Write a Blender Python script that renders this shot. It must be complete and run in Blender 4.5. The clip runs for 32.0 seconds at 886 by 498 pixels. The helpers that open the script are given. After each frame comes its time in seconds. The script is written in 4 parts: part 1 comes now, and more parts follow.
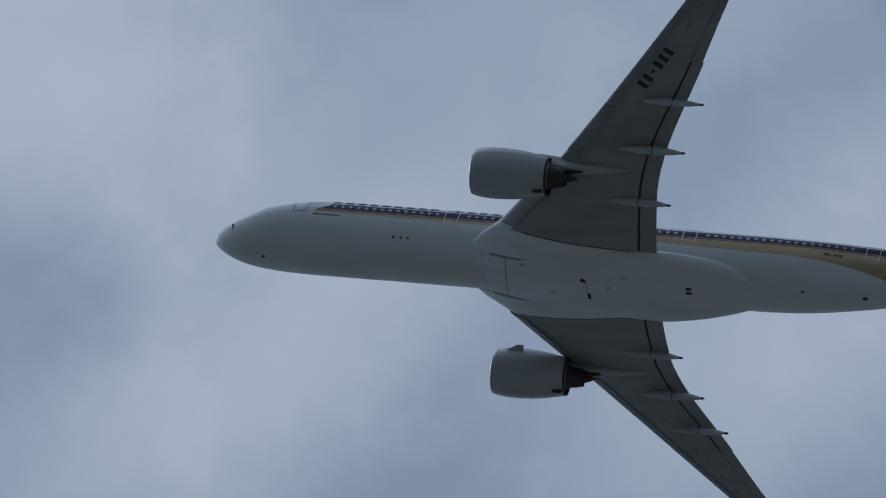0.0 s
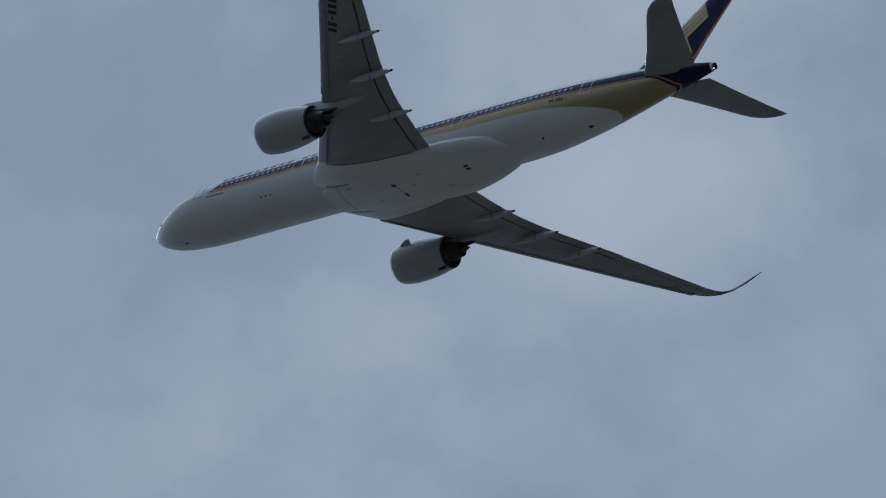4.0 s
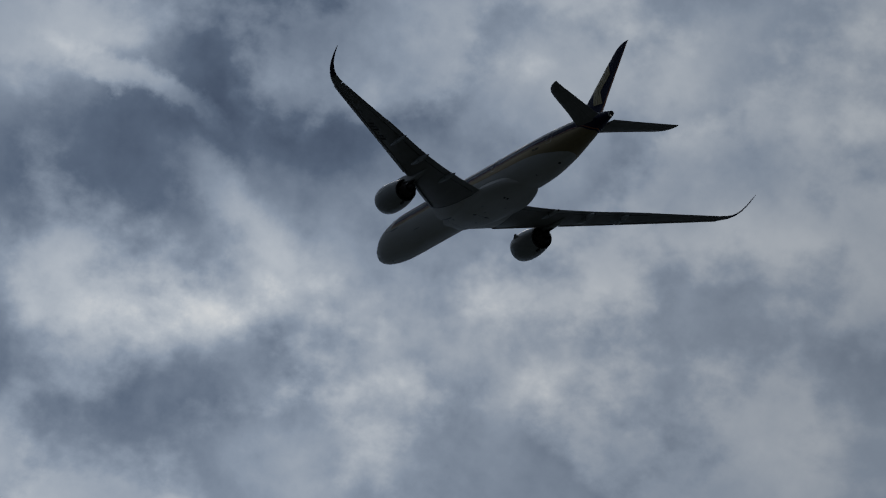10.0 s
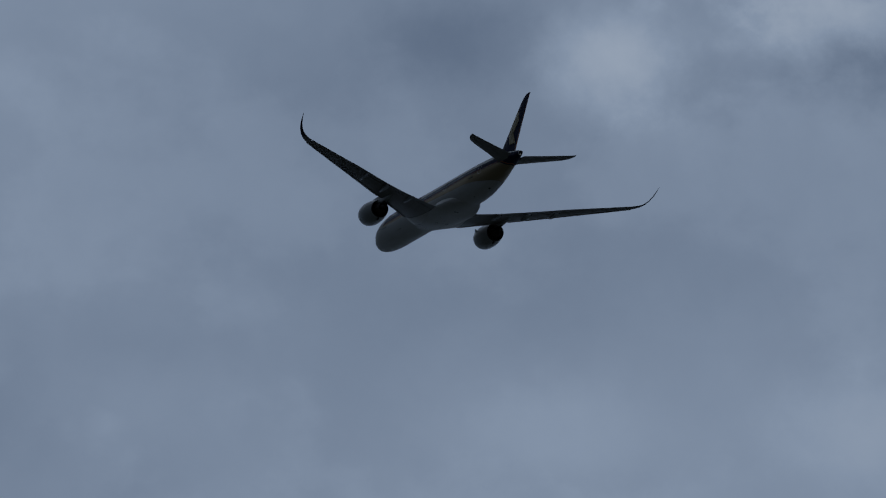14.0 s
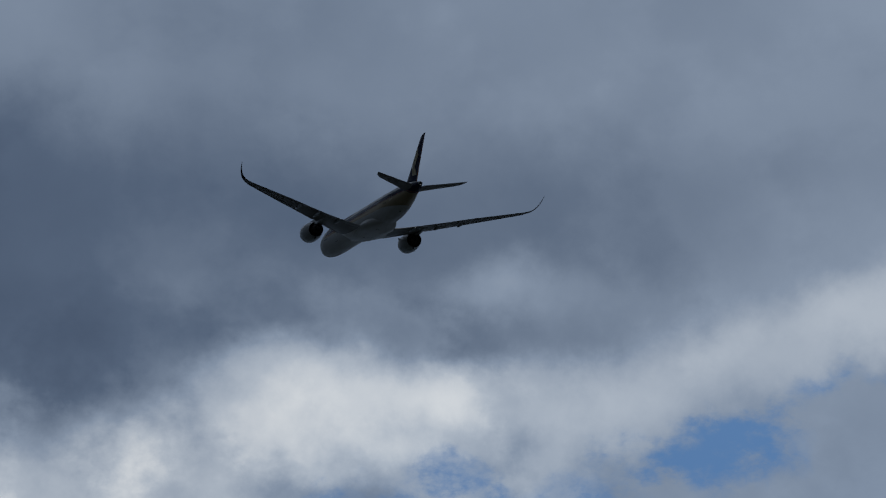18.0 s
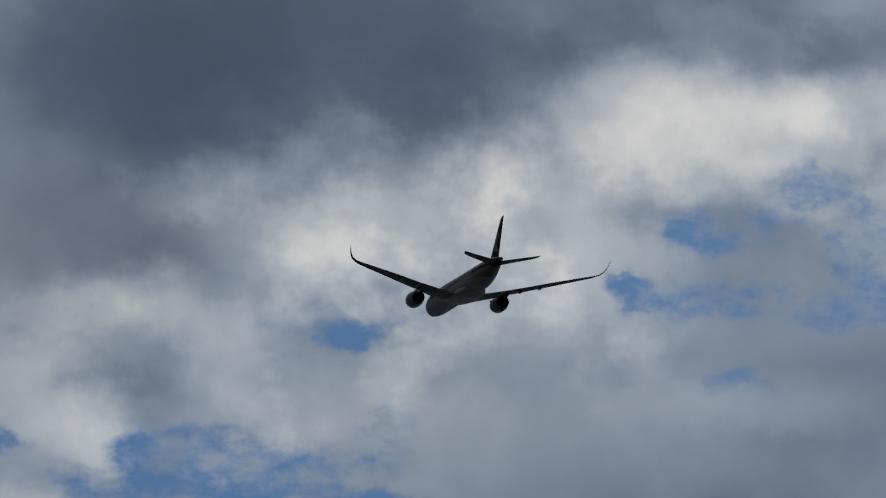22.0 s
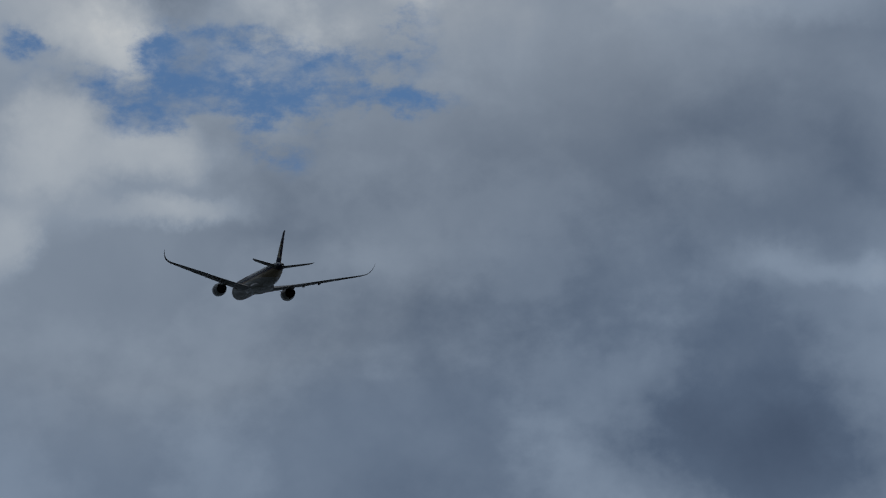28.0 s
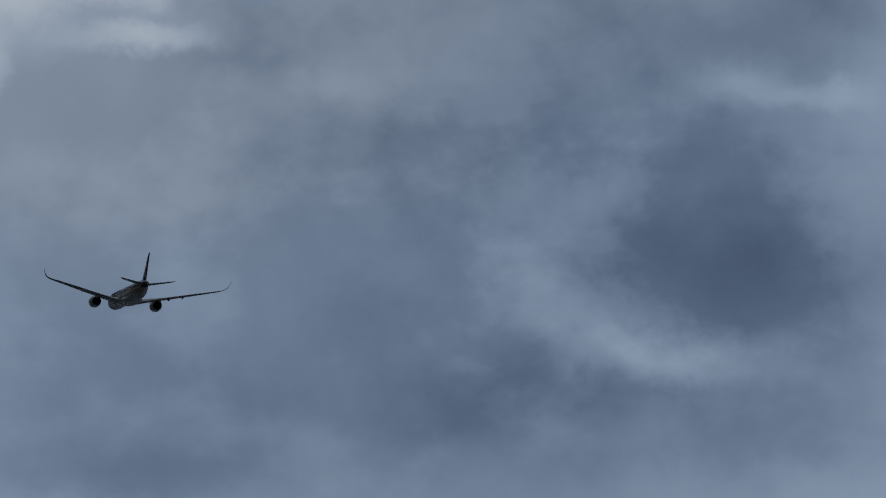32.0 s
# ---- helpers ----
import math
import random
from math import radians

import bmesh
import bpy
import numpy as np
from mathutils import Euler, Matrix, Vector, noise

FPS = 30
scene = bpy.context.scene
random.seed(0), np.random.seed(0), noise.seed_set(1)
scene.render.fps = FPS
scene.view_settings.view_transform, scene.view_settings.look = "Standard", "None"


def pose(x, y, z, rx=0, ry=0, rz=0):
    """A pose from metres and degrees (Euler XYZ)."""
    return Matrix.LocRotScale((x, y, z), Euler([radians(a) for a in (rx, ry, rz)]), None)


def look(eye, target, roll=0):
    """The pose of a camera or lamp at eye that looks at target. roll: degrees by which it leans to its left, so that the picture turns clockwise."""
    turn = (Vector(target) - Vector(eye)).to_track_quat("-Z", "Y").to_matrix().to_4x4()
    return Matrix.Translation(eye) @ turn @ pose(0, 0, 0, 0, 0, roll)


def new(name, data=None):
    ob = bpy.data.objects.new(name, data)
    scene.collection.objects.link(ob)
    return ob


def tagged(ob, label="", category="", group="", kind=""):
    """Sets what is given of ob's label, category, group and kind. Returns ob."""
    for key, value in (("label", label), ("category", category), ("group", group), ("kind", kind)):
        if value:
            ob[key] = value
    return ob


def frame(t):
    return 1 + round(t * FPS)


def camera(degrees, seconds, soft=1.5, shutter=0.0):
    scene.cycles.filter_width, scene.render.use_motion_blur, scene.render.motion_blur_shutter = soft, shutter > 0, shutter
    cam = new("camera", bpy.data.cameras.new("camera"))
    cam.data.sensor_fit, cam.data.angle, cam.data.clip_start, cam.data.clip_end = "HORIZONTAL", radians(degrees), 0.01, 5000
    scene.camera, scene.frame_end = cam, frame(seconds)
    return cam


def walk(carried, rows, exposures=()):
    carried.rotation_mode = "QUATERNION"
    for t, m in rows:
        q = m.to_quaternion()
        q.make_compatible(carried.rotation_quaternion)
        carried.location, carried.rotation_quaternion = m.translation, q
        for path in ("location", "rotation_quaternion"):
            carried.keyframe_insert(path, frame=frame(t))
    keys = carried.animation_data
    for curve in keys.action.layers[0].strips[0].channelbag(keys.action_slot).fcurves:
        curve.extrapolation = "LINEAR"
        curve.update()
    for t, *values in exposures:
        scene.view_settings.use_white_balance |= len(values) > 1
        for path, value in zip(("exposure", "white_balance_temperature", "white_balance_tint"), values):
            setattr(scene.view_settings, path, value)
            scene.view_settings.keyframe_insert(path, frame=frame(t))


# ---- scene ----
SUN_BEARING, SUN_HEIGHT, SUN_POWER = 27.0, 45.0, 0.5
BLUE, GAIN = 0.033, 4.5
EXPOSURES = ((0, 0.10, 6000, 10), (2, 0.22, 6020, 10), (3, 0.27, 6250, 10), (4, 0.25, 6220, 10), (6.5, -0.55, 6100, 10), (7, -0.88, 6200, 10), (8, -1.45, 6500, 10), (9, -1.90, 6550, 10), (11, -2.05, 6550, 10),
             (13, -2.10, 6180, 10), (17, -2.10, 6130, 10), (19, -2.15, 6500, 10), (20, -2.15, 6650, 10), (25, -2.15, 6850, 10), (26, -2.15, 6850, 10), (29, -2.10, 6700, 10), (32, -2.05, 6550, 10))
# ---- camera: a fixed stand on the ground, panned by hand with a long lens ----
cam = camera(6.902, 32.0, soft=1.15)
walk(cam, [
    (0.0, pose(0, 0, 1.6, 140.9108, 3.6392, -85.8298)),
    (0.5, pose(0, 0, 1.6, 141.3507, 2.9591, -81.4183)),
    (1.0, pose(0, 0, 1.6, 141.1126, 2.4792, -76.7047)),
    (1.5, pose(0, 0, 1.6, 140.2999, 1.8101, -72.0413)),
    (2.0, pose(0, 0, 1.6, 140.3274, 1.2475, -68.6167)),
    (2.5, pose(0, 0, 1.6, 139.0071, 0.4673, -65.1500)),
    (3.0, pose(0, 0, 1.6, 138.6852, 0.1707, -61.7195)),
    (3.5, pose(0, 0, 1.6, 137.7172, -0.3608, -58.3009)),
    (4.0, pose(0, 0, 1.6, 136.5110, -1.2271, -54.4621)),
    (4.5, pose(0, 0, 1.6, 135.9611, -1.5231, -50.9817)),
    (5.0, pose(0, 0, 1.6, 135.1288, -1.8093, -47.9325)),
    (5.5, pose(0, 0, 1.6, 134.2261, -2.1054, -45.1959)),
    (6.0, pose(0, 0, 1.6, 133.3281, -2.4090, -42.7908)),
    (6.5, pose(0, 0, 1.6, 132.5029, -2.7170, -40.7348)),
    (7.0, pose(0, 0, 1.6, 131.8154, -2.4196, -38.5590)),
    (7.5, pose(0, 0, 1.6, 131.0036, -2.6858, -36.8830)),
    (8.0, pose(0, 0, 1.6, 129.7947, -2.6132, -34.8997)),
    (8.5, pose(0, 0, 1.6, 128.8146, -2.5552, -33.1879)),
    (9.0, pose(0, 0, 1.6, 128.0263, -2.6035, -31.3708)),
    (9.5, pose(0, 0, 1.6, 127.1412, -2.7649, -30.1846)),
    (10.0, pose(0, 0, 1.6, 126.4529, -2.6679, -28.9476)),
    (10.5, pose(0, 0, 1.6, 125.8474, -2.1434, -27.5953)),
    (11.0, pose(0, 0, 1.6, 125.4999, -1.7032, -26.3498)),
    (11.5, pose(0, 0, 1.6, 125.1543, -1.3364, -25.2327)),
    (12.0, pose(0, 0, 1.6, 124.2567, -0.9062, -24.0585)),
    (12.5, pose(0, 0, 1.6, 123.3040, -0.8566, -23.1590)),
    (13.0, pose(0, 0, 1.6, 122.6561, -1.0260, -22.6283)),
    (13.5, pose(0, 0, 1.6, 121.9802, -1.5022, -22.2700)),
    (14.0, pose(0, 0, 1.6, 121.2994, -1.7361, -22.0568)),
    (14.5, pose(0, 0, 1.6, 120.6667, -1.7026, -21.7685)),
    (15.0, pose(0, 0, 1.6, 120.1308, -1.3454, -21.1619)),
    (15.5, pose(0, 0, 1.6, 119.6578, -0.9835, -20.5834)),
    (16.0, pose(0, 0, 1.6, 119.2513, -0.6177, -20.0061)),
    (16.5, pose(0, 0, 1.6, 118.9158, -0.2487, -19.4029)),
    (17.0, pose(0, 0, 1.6, 118.7462, -0.2322, -18.9944)),
    (17.5, pose(0, 0, 1.6, 118.4768, -0.2984, -18.5442)),
    (18.0, pose(0, 0, 1.6, 117.9572, -0.1810, -18.1463)),
    (18.5, pose(0, 0, 1.6, 117.4022, 0.5841, -17.6152)),
    (19.0, pose(0, 0, 1.6, 117.0067, 0.3860, -16.8056)),
    (19.5, pose(0, 0, 1.6, 116.6719, 0.5978, -16.0566)),
    (20.0, pose(0, 0, 1.6, 116.4065, 0.8167, -15.6360)),
    (20.5, pose(0, 0, 1.6, 116.1137, 0.9244, -15.2489)),
    (21.0, pose(0, 0, 1.6, 115.9714, 1.1414, -14.7622)),
    (21.5, pose(0, 0, 1.6, 115.8366, 0.8651, -14.6615)),
    (22.0, pose(0, 0, 1.6, 115.7919, 0.6488, -14.5967)),
    (22.5, pose(0, 0, 1.6, 115.7091, 0.7467, -14.4598)),
    (23.0, pose(0, 0, 1.6, 115.5366, 0.9251, -14.2595)),
    (23.5, pose(0, 0, 1.6, 115.3035, 1.0507, -14.1458)),
    (24.0, pose(0, 0, 1.6, 114.8291, 1.1518, -14.1545)),
    (24.5, pose(0, 0, 1.6, 114.5293, 1.2090, -14.1159)),
    (25.0, pose(0, 0, 1.6, 114.3179, 1.0377, -14.1965)),
    (25.5, pose(0, 0, 1.6, 114.0469, 1.1348, -14.1010)),
    (26.0, pose(0, 0, 1.6, 113.7402, 1.2039, -13.9300)),
    (26.5, pose(0, 0, 1.6, 113.3799, 1.1853, -13.9075)),
    (27.0, pose(0, 0, 1.6, 113.1118, 1.2823, -13.8811)),
    (27.5, pose(0, 0, 1.6, 112.8779, 1.3793, -13.9454)),
    (28.0, pose(0, 0, 1.6, 112.6571, 1.4764, -14.0050)),
    (28.5, pose(0, 0, 1.6, 112.4282, 1.5739, -13.9657)),
    (29.0, pose(0, 0, 1.6, 112.1435, 1.8038, -13.7857)),
    (29.5, pose(0, 0, 1.6, 111.9518, 1.8478, -13.7651)),
    (30.0, pose(0, 0, 1.6, 111.7415, 1.8997, -14.0745)),
    (30.5, pose(0, 0, 1.6, 111.6354, 2.0328, -13.9393)),
    (31.0, pose(0, 0, 1.6, 111.5341, 1.7212, -14.0655)),
    (31.5, pose(0, 0, 1.6, 111.4079, 1.9025, -14.0419)),
    (32.0, pose(0, 0, 1.6, 111.2893, 1.8541, -14.1295)),
], exposures=EXPOSURES)

# ---- world: broken overcast, sun behind the cloud ----
world = bpy.data.worlds.new("sky")
scene.world = world
world.use_nodes = True
WT = world.node_tree
WT.nodes.clear()


def wire(tree, node, index, value):
    if isinstance(value, bpy.types.NodeSocket):
        tree.links.new(value, node.inputs[index])
    elif value is not None:
        node.inputs[index].default_value = value


def calc(op, a, b=None, c=None, tree=WT, clamp=False):
    n = tree.nodes.new("ShaderNodeMath")
    n.operation, n.use_clamp = op, clamp
    for i, value in enumerate((a, b, c)):
        wire(tree, n, i, value)
    return n.outputs[0]


def vec(op, a, b=None, tree=WT):
    n = tree.nodes.new("ShaderNodeVectorMath")
    n.operation = op
    wire(tree, n, 0, a), wire(tree, n, 1, b)
    return n.outputs["Value"] if op in ("LENGTH", "DOT_PRODUCT") else n.outputs[0]


def fbm(tree, where, scale, detail=6.0, rough=0.55, out="Fac", distortion=0.0):
    n = tree.nodes.new("ShaderNodeTexNoise")
    n.noise_dimensions = "3D"
    if where is not None:
        tree.links.new(where, n.inputs["Vector"])
    n.inputs["Scale"].default_value, n.inputs["Detail"].default_value = scale, detail
    n.inputs["Roughness"].default_value, n.inputs["Distortion"].default_value = rough, distortion
    return n.outputs[out]


def ramp(tree, fac, stops, mode="LINEAR"):
    n = tree.nodes.new("ShaderNodeValToRGB")
    n.color_ramp.interpolation = mode
    e = n.color_ramp.elements
    while len(e) < len(stops):
        e.new(0.5)
    for i, (at, c) in enumerate(stops):
        e[i].position, e[i].color = at, (*c, 1)
    tree.links.new(fac, n.inputs[0])
    return n.outputs[0]


def blend(tree, fac, a, b, mode="MIX"):
    n = tree.nodes.new("ShaderNodeMix")
    n.data_type, n.blend_type = "RGBA", mode
    wire(tree, n, 0, fac), wire(tree, n, 6, a), wire(tree, n, 7, b)
    return n.outputs[2]


def smooth(tree, value, lo, hi, top=1.0):
    n = tree.nodes.new("ShaderNodeMapRange")
    n.interpolation_type, n.clamp = "SMOOTHSTEP", False
    wire(tree, n, 0, value)
    n.inputs[1].default_value, n.inputs[2].default_value, n.inputs[4].default_value = lo, hi, top
    return n.outputs[0]


way = WT.nodes.new("ShaderNodeTexCoord").outputs["Generated"]
axes = WT.nodes.new("ShaderNodeSeparateXYZ")
WT.links.new(way, axes.inputs[0])
elev = calc("ARCSINE", axes.outputs[2])
azim = calc("ARCTAN2", axes.outputs[0], axes.outputs[1])
# bearing across (u) and height above the horizon (v), both in degrees
across = calc("MULTIPLY", calc("SUBTRACT", calc("MULTIPLY", azim, 57.29578), 20.0), calc("COSINE", elev))
height = calc("MULTIPLY", elev, 57.29578)
chart = WT.nodes.new("ShaderNodeCombineXYZ")
WT.links.new(across, chart.inputs[0]), WT.links.new(height, chart.inputs[1])
ragged = vec("SUBTRACT", fbm(WT, way, 26.0, 7.0, 0.58, "Color"), (0.5, 0.5, 0.5))
chart = vec("ADD", chart.outputs[0], vec("MULTIPLY", ragged, (0.9, 0.7, 0.0)))
curls = vec("SUBTRACT", fbm(WT, way, 95.0, 6.0, 0.62, "Color"), (0.5, 0.5, 0.5))
chart = vec("ADD", chart, vec("MULTIPLY", curls, (0.55, 0.45, 0.0)))


def cloud(total, u, v, wide_by, high_by, turn, amount, uneven=None):
    """Adds a soft bank of cloud (or a gap, where amount is negative) round (u, v)."""
    m = WT.nodes.new("ShaderNodeMapping")
    m.vector_type = "TEXTURE"
    WT.links.new(chart, m.inputs[0])
    m.inputs["Location"].default_value = (u, v, 0)
    m.inputs["Rotation"].default_value = (0, 0, radians(turn))
    m.inputs["Scale"].default_value = (wide_by, high_by, 1)
    g = WT.nodes.new("ShaderNodeTexGradient")
    g.gradient_type = "SPHERICAL"
    WT.links.new(m.outputs[0], g.inputs[0])
    shape = g.outputs["Fac"] if uneven is None else calc("MULTIPLY", g.outputs["Fac"], uneven)
    return calc("ADD", total, smooth(WT, shape, 0.1, 0.9, amount))


# how broken the cover is, from smooth sheets (low) to ragged banks (high)
texture = 0.12
texture = cloud(texture, 7.00, 37.92, 9.63, 7.52, -0, 0.55)
texture = cloud(texture, 3.82, 35.43, 6.59, 4.41, 0, 0.50)
texture = cloud(texture, -2.62, 26.30, 5.71, 2.19, 8, 0.50)
texture = cloud(texture, -5.15, 25.63, 4.85, 2.19, 8, 0.40)
texture = cloud(texture, -6.71, 24.60, 3.52, 1.77, -1, 0.30)
texture = cloud(texture, -4.31, 21.45, 6.14, 3.09, -3, 0.18)
# uneven edges, shared by all banks
billow = calc("MULTIPLY_ADD", calc("MULTIPLY", calc("SUBTRACT", fbm(WT, way, 75.0, 8.0, 0.56), 0.5), texture), 2.4, 1.0)


grain = calc("MULTIPLY", calc("SUBTRACT", fbm(WT, way, 85.0, 8.0, 0.57), 0.5), 0.42)
lumps = smooth(WT, fbm(WT, vec("MULTIPLY", way, (1.0, 1.0, 1.35)), 30.0, 10.0, 0.55), 0.46, 0.60)
grain = calc("MULTIPLY_ADD", calc("SUBTRACT", lumps, 0.42), 0.30, grain)
light = calc("ADD", 0.0, 0.0)
light = cloud(light, 39.75, 52.52, 2.52, 2.87, -3, 0.199, billow)
light = cloud(light, 41.57, 51.64, 1.18, 2.32, 66, 0.162, billow)
light = cloud(light, 43.81, 52.12, 3.93, 3.00, -7, 0.125, billow)
light = cloud(light, 48.18, 49.87, 3.37, 2.56, -9, 0.205, billow)
light = cloud(light, 44.01, 50.07, 2.50, 2.23, -5, 0.164, billow)
light = cloud(light, 42.98, 49.47, 2.42, 2.22, -3, 0.078, billow)
light = cloud(light, 34.57, 51.33, 2.93, 3.55, -2, 0.030, billow)
light = cloud(light, 39.21, 52.21, 2.58, 2.48, -7, 0.077, billow)
light = cloud(light, 36.23, 52.35, 2.45, 2.14, -4, 0.060, billow)
light = cloud(light, 39.12, 49.65, 3.10, 2.46, -5, 0.070, billow)
light = cloud(light, 28.17, 51.60, 2.85, 2.72, 0, 0.036, billow)
light = cloud(light, 32.04, 48.97, 2.94, 2.69, -2, 0.091, billow)
light = cloud(light, 33.82, 50.68, 2.57, 2.03, -5, 0.122, billow)
light = cloud(light, 34.95, 49.26, 2.44, 2.01, -5, 0.079, billow)
light = cloud(light, 24.00, 49.57, 1.96, 2.28, 3, 0.200, billow)
light = cloud(light, 27.06, 49.53, 2.32, 1.96, -1, 0.170, billow)
light = cloud(light, 28.04, 47.32, 2.60, 1.94, -1, 0.131, billow)
light = cloud(light, 31.27, 47.45, 2.39, 2.26, -4, 0.028, billow)
light = cloud(light, 22.65, 48.01, 2.28, 1.89, 0, 0.069, billow)
light = cloud(light, 24.25, 46.92, 2.01, 1.57, -1, 0.145, billow)
light = cloud(light, 25.73, 45.60, 2.61, 1.56, -2, 0.026, billow)
light = cloud(light, 22.27, 44.95, 2.83, 1.87, 2, 0.060, billow)
light = cloud(light, 17.79, 45.05, 2.23, 1.84, 4, 0.052, billow)
light = cloud(light, 22.89, 46.60, 1.73, 1.85, -1, 0.053, billow)
light = cloud(light, 12.60, 40.23, 1.24, 0.73, 3, 0.051, billow)
light = cloud(light, 13.35, 40.11, 1.04, 0.52, 2, 0.073, billow)
light = cloud(light, 14.06, 40.61, 1.24, 0.83, 2, -0.086, billow)
light = cloud(light, 10.05, 40.46, 1.45, 0.83, 5, -0.052, billow)
light = cloud(light, 9.87, 42.87, 1.24, 1.24, 5, 0.040, billow)
light = cloud(light, 14.97, 41.99, 1.24, 1.87, 1, 0.043, billow)
light = cloud(light, 11.96, 42.82, 1.45, 1.24, 3, -0.026, billow)
light = cloud(light, 11.27, 40.14, 1.24, 0.62, 4, 0.064, billow)
light = cloud(light, 9.21, 41.33, 1.24, 4.14, 6, -0.071, billow)
light = cloud(light, 12.58, 40.59, 0.85, 0.97, 1, 0.229, billow)
light = cloud(light, 12.23, 41.21, 1.06, 0.70, 1, 0.123, billow)
light = cloud(light, 11.51, 40.83, 0.88, 1.06, 2, 0.043, billow)
light = cloud(light, 12.52, 40.02, 0.85, 0.74, 1, -0.190, billow)
light = cloud(light, 13.27, 38.66, 0.70, 1.41, 1, -0.129, billow)
light = cloud(light, 11.48, 38.79, 1.41, 0.62, 22, -0.125, billow)
light = cloud(light, 12.22, 39.08, 0.88, 0.70, 1, -0.055, billow)
light = cloud(light, 11.94, 38.28, 0.88, 0.70, 2, -0.095, billow)
light = cloud(light, 8.74, 37.97, 0.88, 0.49, 4, -0.055, billow)
light = cloud(light, 8.23, 39.62, 0.88, 0.70, 5, -0.069, billow)
light = cloud(light, 7.06, 38.84, 0.70, 0.88, 6, -0.069, billow)
light = cloud(light, 7.60, 37.91, 1.41, 0.70, 5, 0.057, billow)
light = cloud(light, 9.48, 38.69, 1.94, 0.88, 4, 0.094, billow)
light = cloud(light, 10.56, 38.13, 1.23, 0.53, 3, 0.032, billow)
light = cloud(light, 10.66, 39.38, 1.58, 0.53, 3, 0.051, billow)
light = cloud(light, 10.24, 37.93, 7.04, 1.06, 3, 0.074, billow)
light = cloud(light, 7.43, 40.93, 3.52, 1.41, 5, -0.063, billow)
light = cloud(light, 12.94, 39.45, 1.06, 1.06, 1, 0.083, billow)
light = cloud(light, 4.36, 38.57, 2.29, 2.29, 6, -0.076, billow)
light = cloud(light, 4.24, 37.59, 2.02, 1.50, 4, -0.168, billow)
light = cloud(light, 2.68, 36.70, 2.11, 0.97, 5, -0.132, billow)
light = cloud(light, 3.50, 36.51, 1.23, 0.70, 5, -0.023, billow)
light = cloud(light, 3.26, 34.93, 1.85, 1.32, 5, -0.067, billow)
light = cloud(light, 4.28, 35.28, 0.88, 0.70, 4, -0.036, billow)
light = cloud(light, 7.86, 34.81, 2.64, 0.88, 2, -0.096, billow)
light = cloud(light, 7.73, 37.24, 1.32, 1.06, 2, -0.143, billow)
light = cloud(light, 8.32, 38.05, 1.06, 0.70, 1, -0.154, billow)
light = cloud(light, 2.71, 37.77, 1.06, 0.70, 5, 0.106, billow)
light = cloud(light, 3.11, 37.42, 1.23, 0.18, -25, 0.250, billow)
light = cloud(light, 4.02, 36.55, 1.23, 0.39, -36, 0.220, billow)
light = cloud(light, 3.07, 35.71, 1.06, 0.25, 5, 0.089, billow)
light = cloud(light, 3.88, 35.92, 1.06, 0.53, 5, 0.082, billow)
light = cloud(light, 4.77, 36.21, 1.06, 0.70, 4, 0.045, billow)
light = cloud(light, 6.50, 37.81, 1.32, 1.06, 2, 0.177, billow)
light = cloud(light, 5.86, 38.05, 1.06, 0.53, 3, 0.052, billow)
light = cloud(light, 8.26, 36.50, 1.58, 1.06, 1, 0.122, billow)
light = cloud(light, 6.17, 35.67, 2.29, 0.97, 3, 0.030, billow)
light = cloud(light, 7.23, 35.63, 1.58, 0.70, 2, 0.025, billow)
light = cloud(light, 8.78, 37.88, 1.06, 1.41, 1, 0.087, billow)
light = cloud(light, 8.91, 34.88, 1.76, 0.88, 1, 0.140, billow)
light = cloud(light, 2.96, 34.55, 2.82, 1.06, 5, 0.042, billow)
light = cloud(light, 0.09, 35.07, 1.50, 1.32, 3, -0.152, billow)
light = cloud(light, -0.40, 34.25, 1.06, 1.41, 3, -0.032, billow)
light = cloud(light, 5.30, 33.06, 2.64, 1.06, -1, -0.157, billow)
light = cloud(light, 3.88, 33.42, 1.23, 0.53, 0, -0.035, billow)
light = cloud(light, 2.90, 35.17, 0.79, 1.14, 1, -0.043, billow)
light = cloud(light, 2.23, 35.37, 0.39, 0.74, 1, -0.146, billow)
light = cloud(light, 3.61, 35.09, 1.23, 0.88, 0, -0.092, billow)
light = cloud(light, 1.11, 35.64, 0.56, 1.32, 37, 0.193, billow)
light = cloud(light, -0.42, 35.57, 0.53, 0.62, 3, 0.208, billow)
light = cloud(light, 2.36, 34.67, 0.46, 0.88, 26, 0.136, billow)
light = cloud(light, 1.98, 34.22, 0.88, 0.62, 2, 0.047, billow)
light = cloud(light, 0.84, 34.13, 1.06, 0.70, 2, 0.040, billow)
light = cloud(light, 3.49, 35.75, 1.58, 0.39, 19, 0.124, billow)
light = cloud(light, 5.43, 35.70, 1.76, 0.97, -1, 0.136, billow)
light = cloud(light, 4.77, 34.83, 1.58, 0.88, -0, 0.080, billow)
light = cloud(light, 2.49, 33.04, 0.70, 1.06, 1, 0.041, billow)
light = cloud(light, 3.12, 34.38, 1.06, 0.70, 1, 0.071, billow)
light = cloud(light, 2.07, 34.13, 0.93, 0.93, 41, 0.095, billow)
light = cloud(light, 1.40, 34.01, 1.24, 0.83, 1, 0.039, billow)
light = cloud(light, 4.23, 33.41, 1.87, 0.73, -1, 0.129, billow)
light = cloud(light, 4.84, 33.51, 0.83, 0.83, -1, 0.055, billow)
light = cloud(light, 3.17, 33.83, 1.24, 0.62, 0, 0.067, billow)
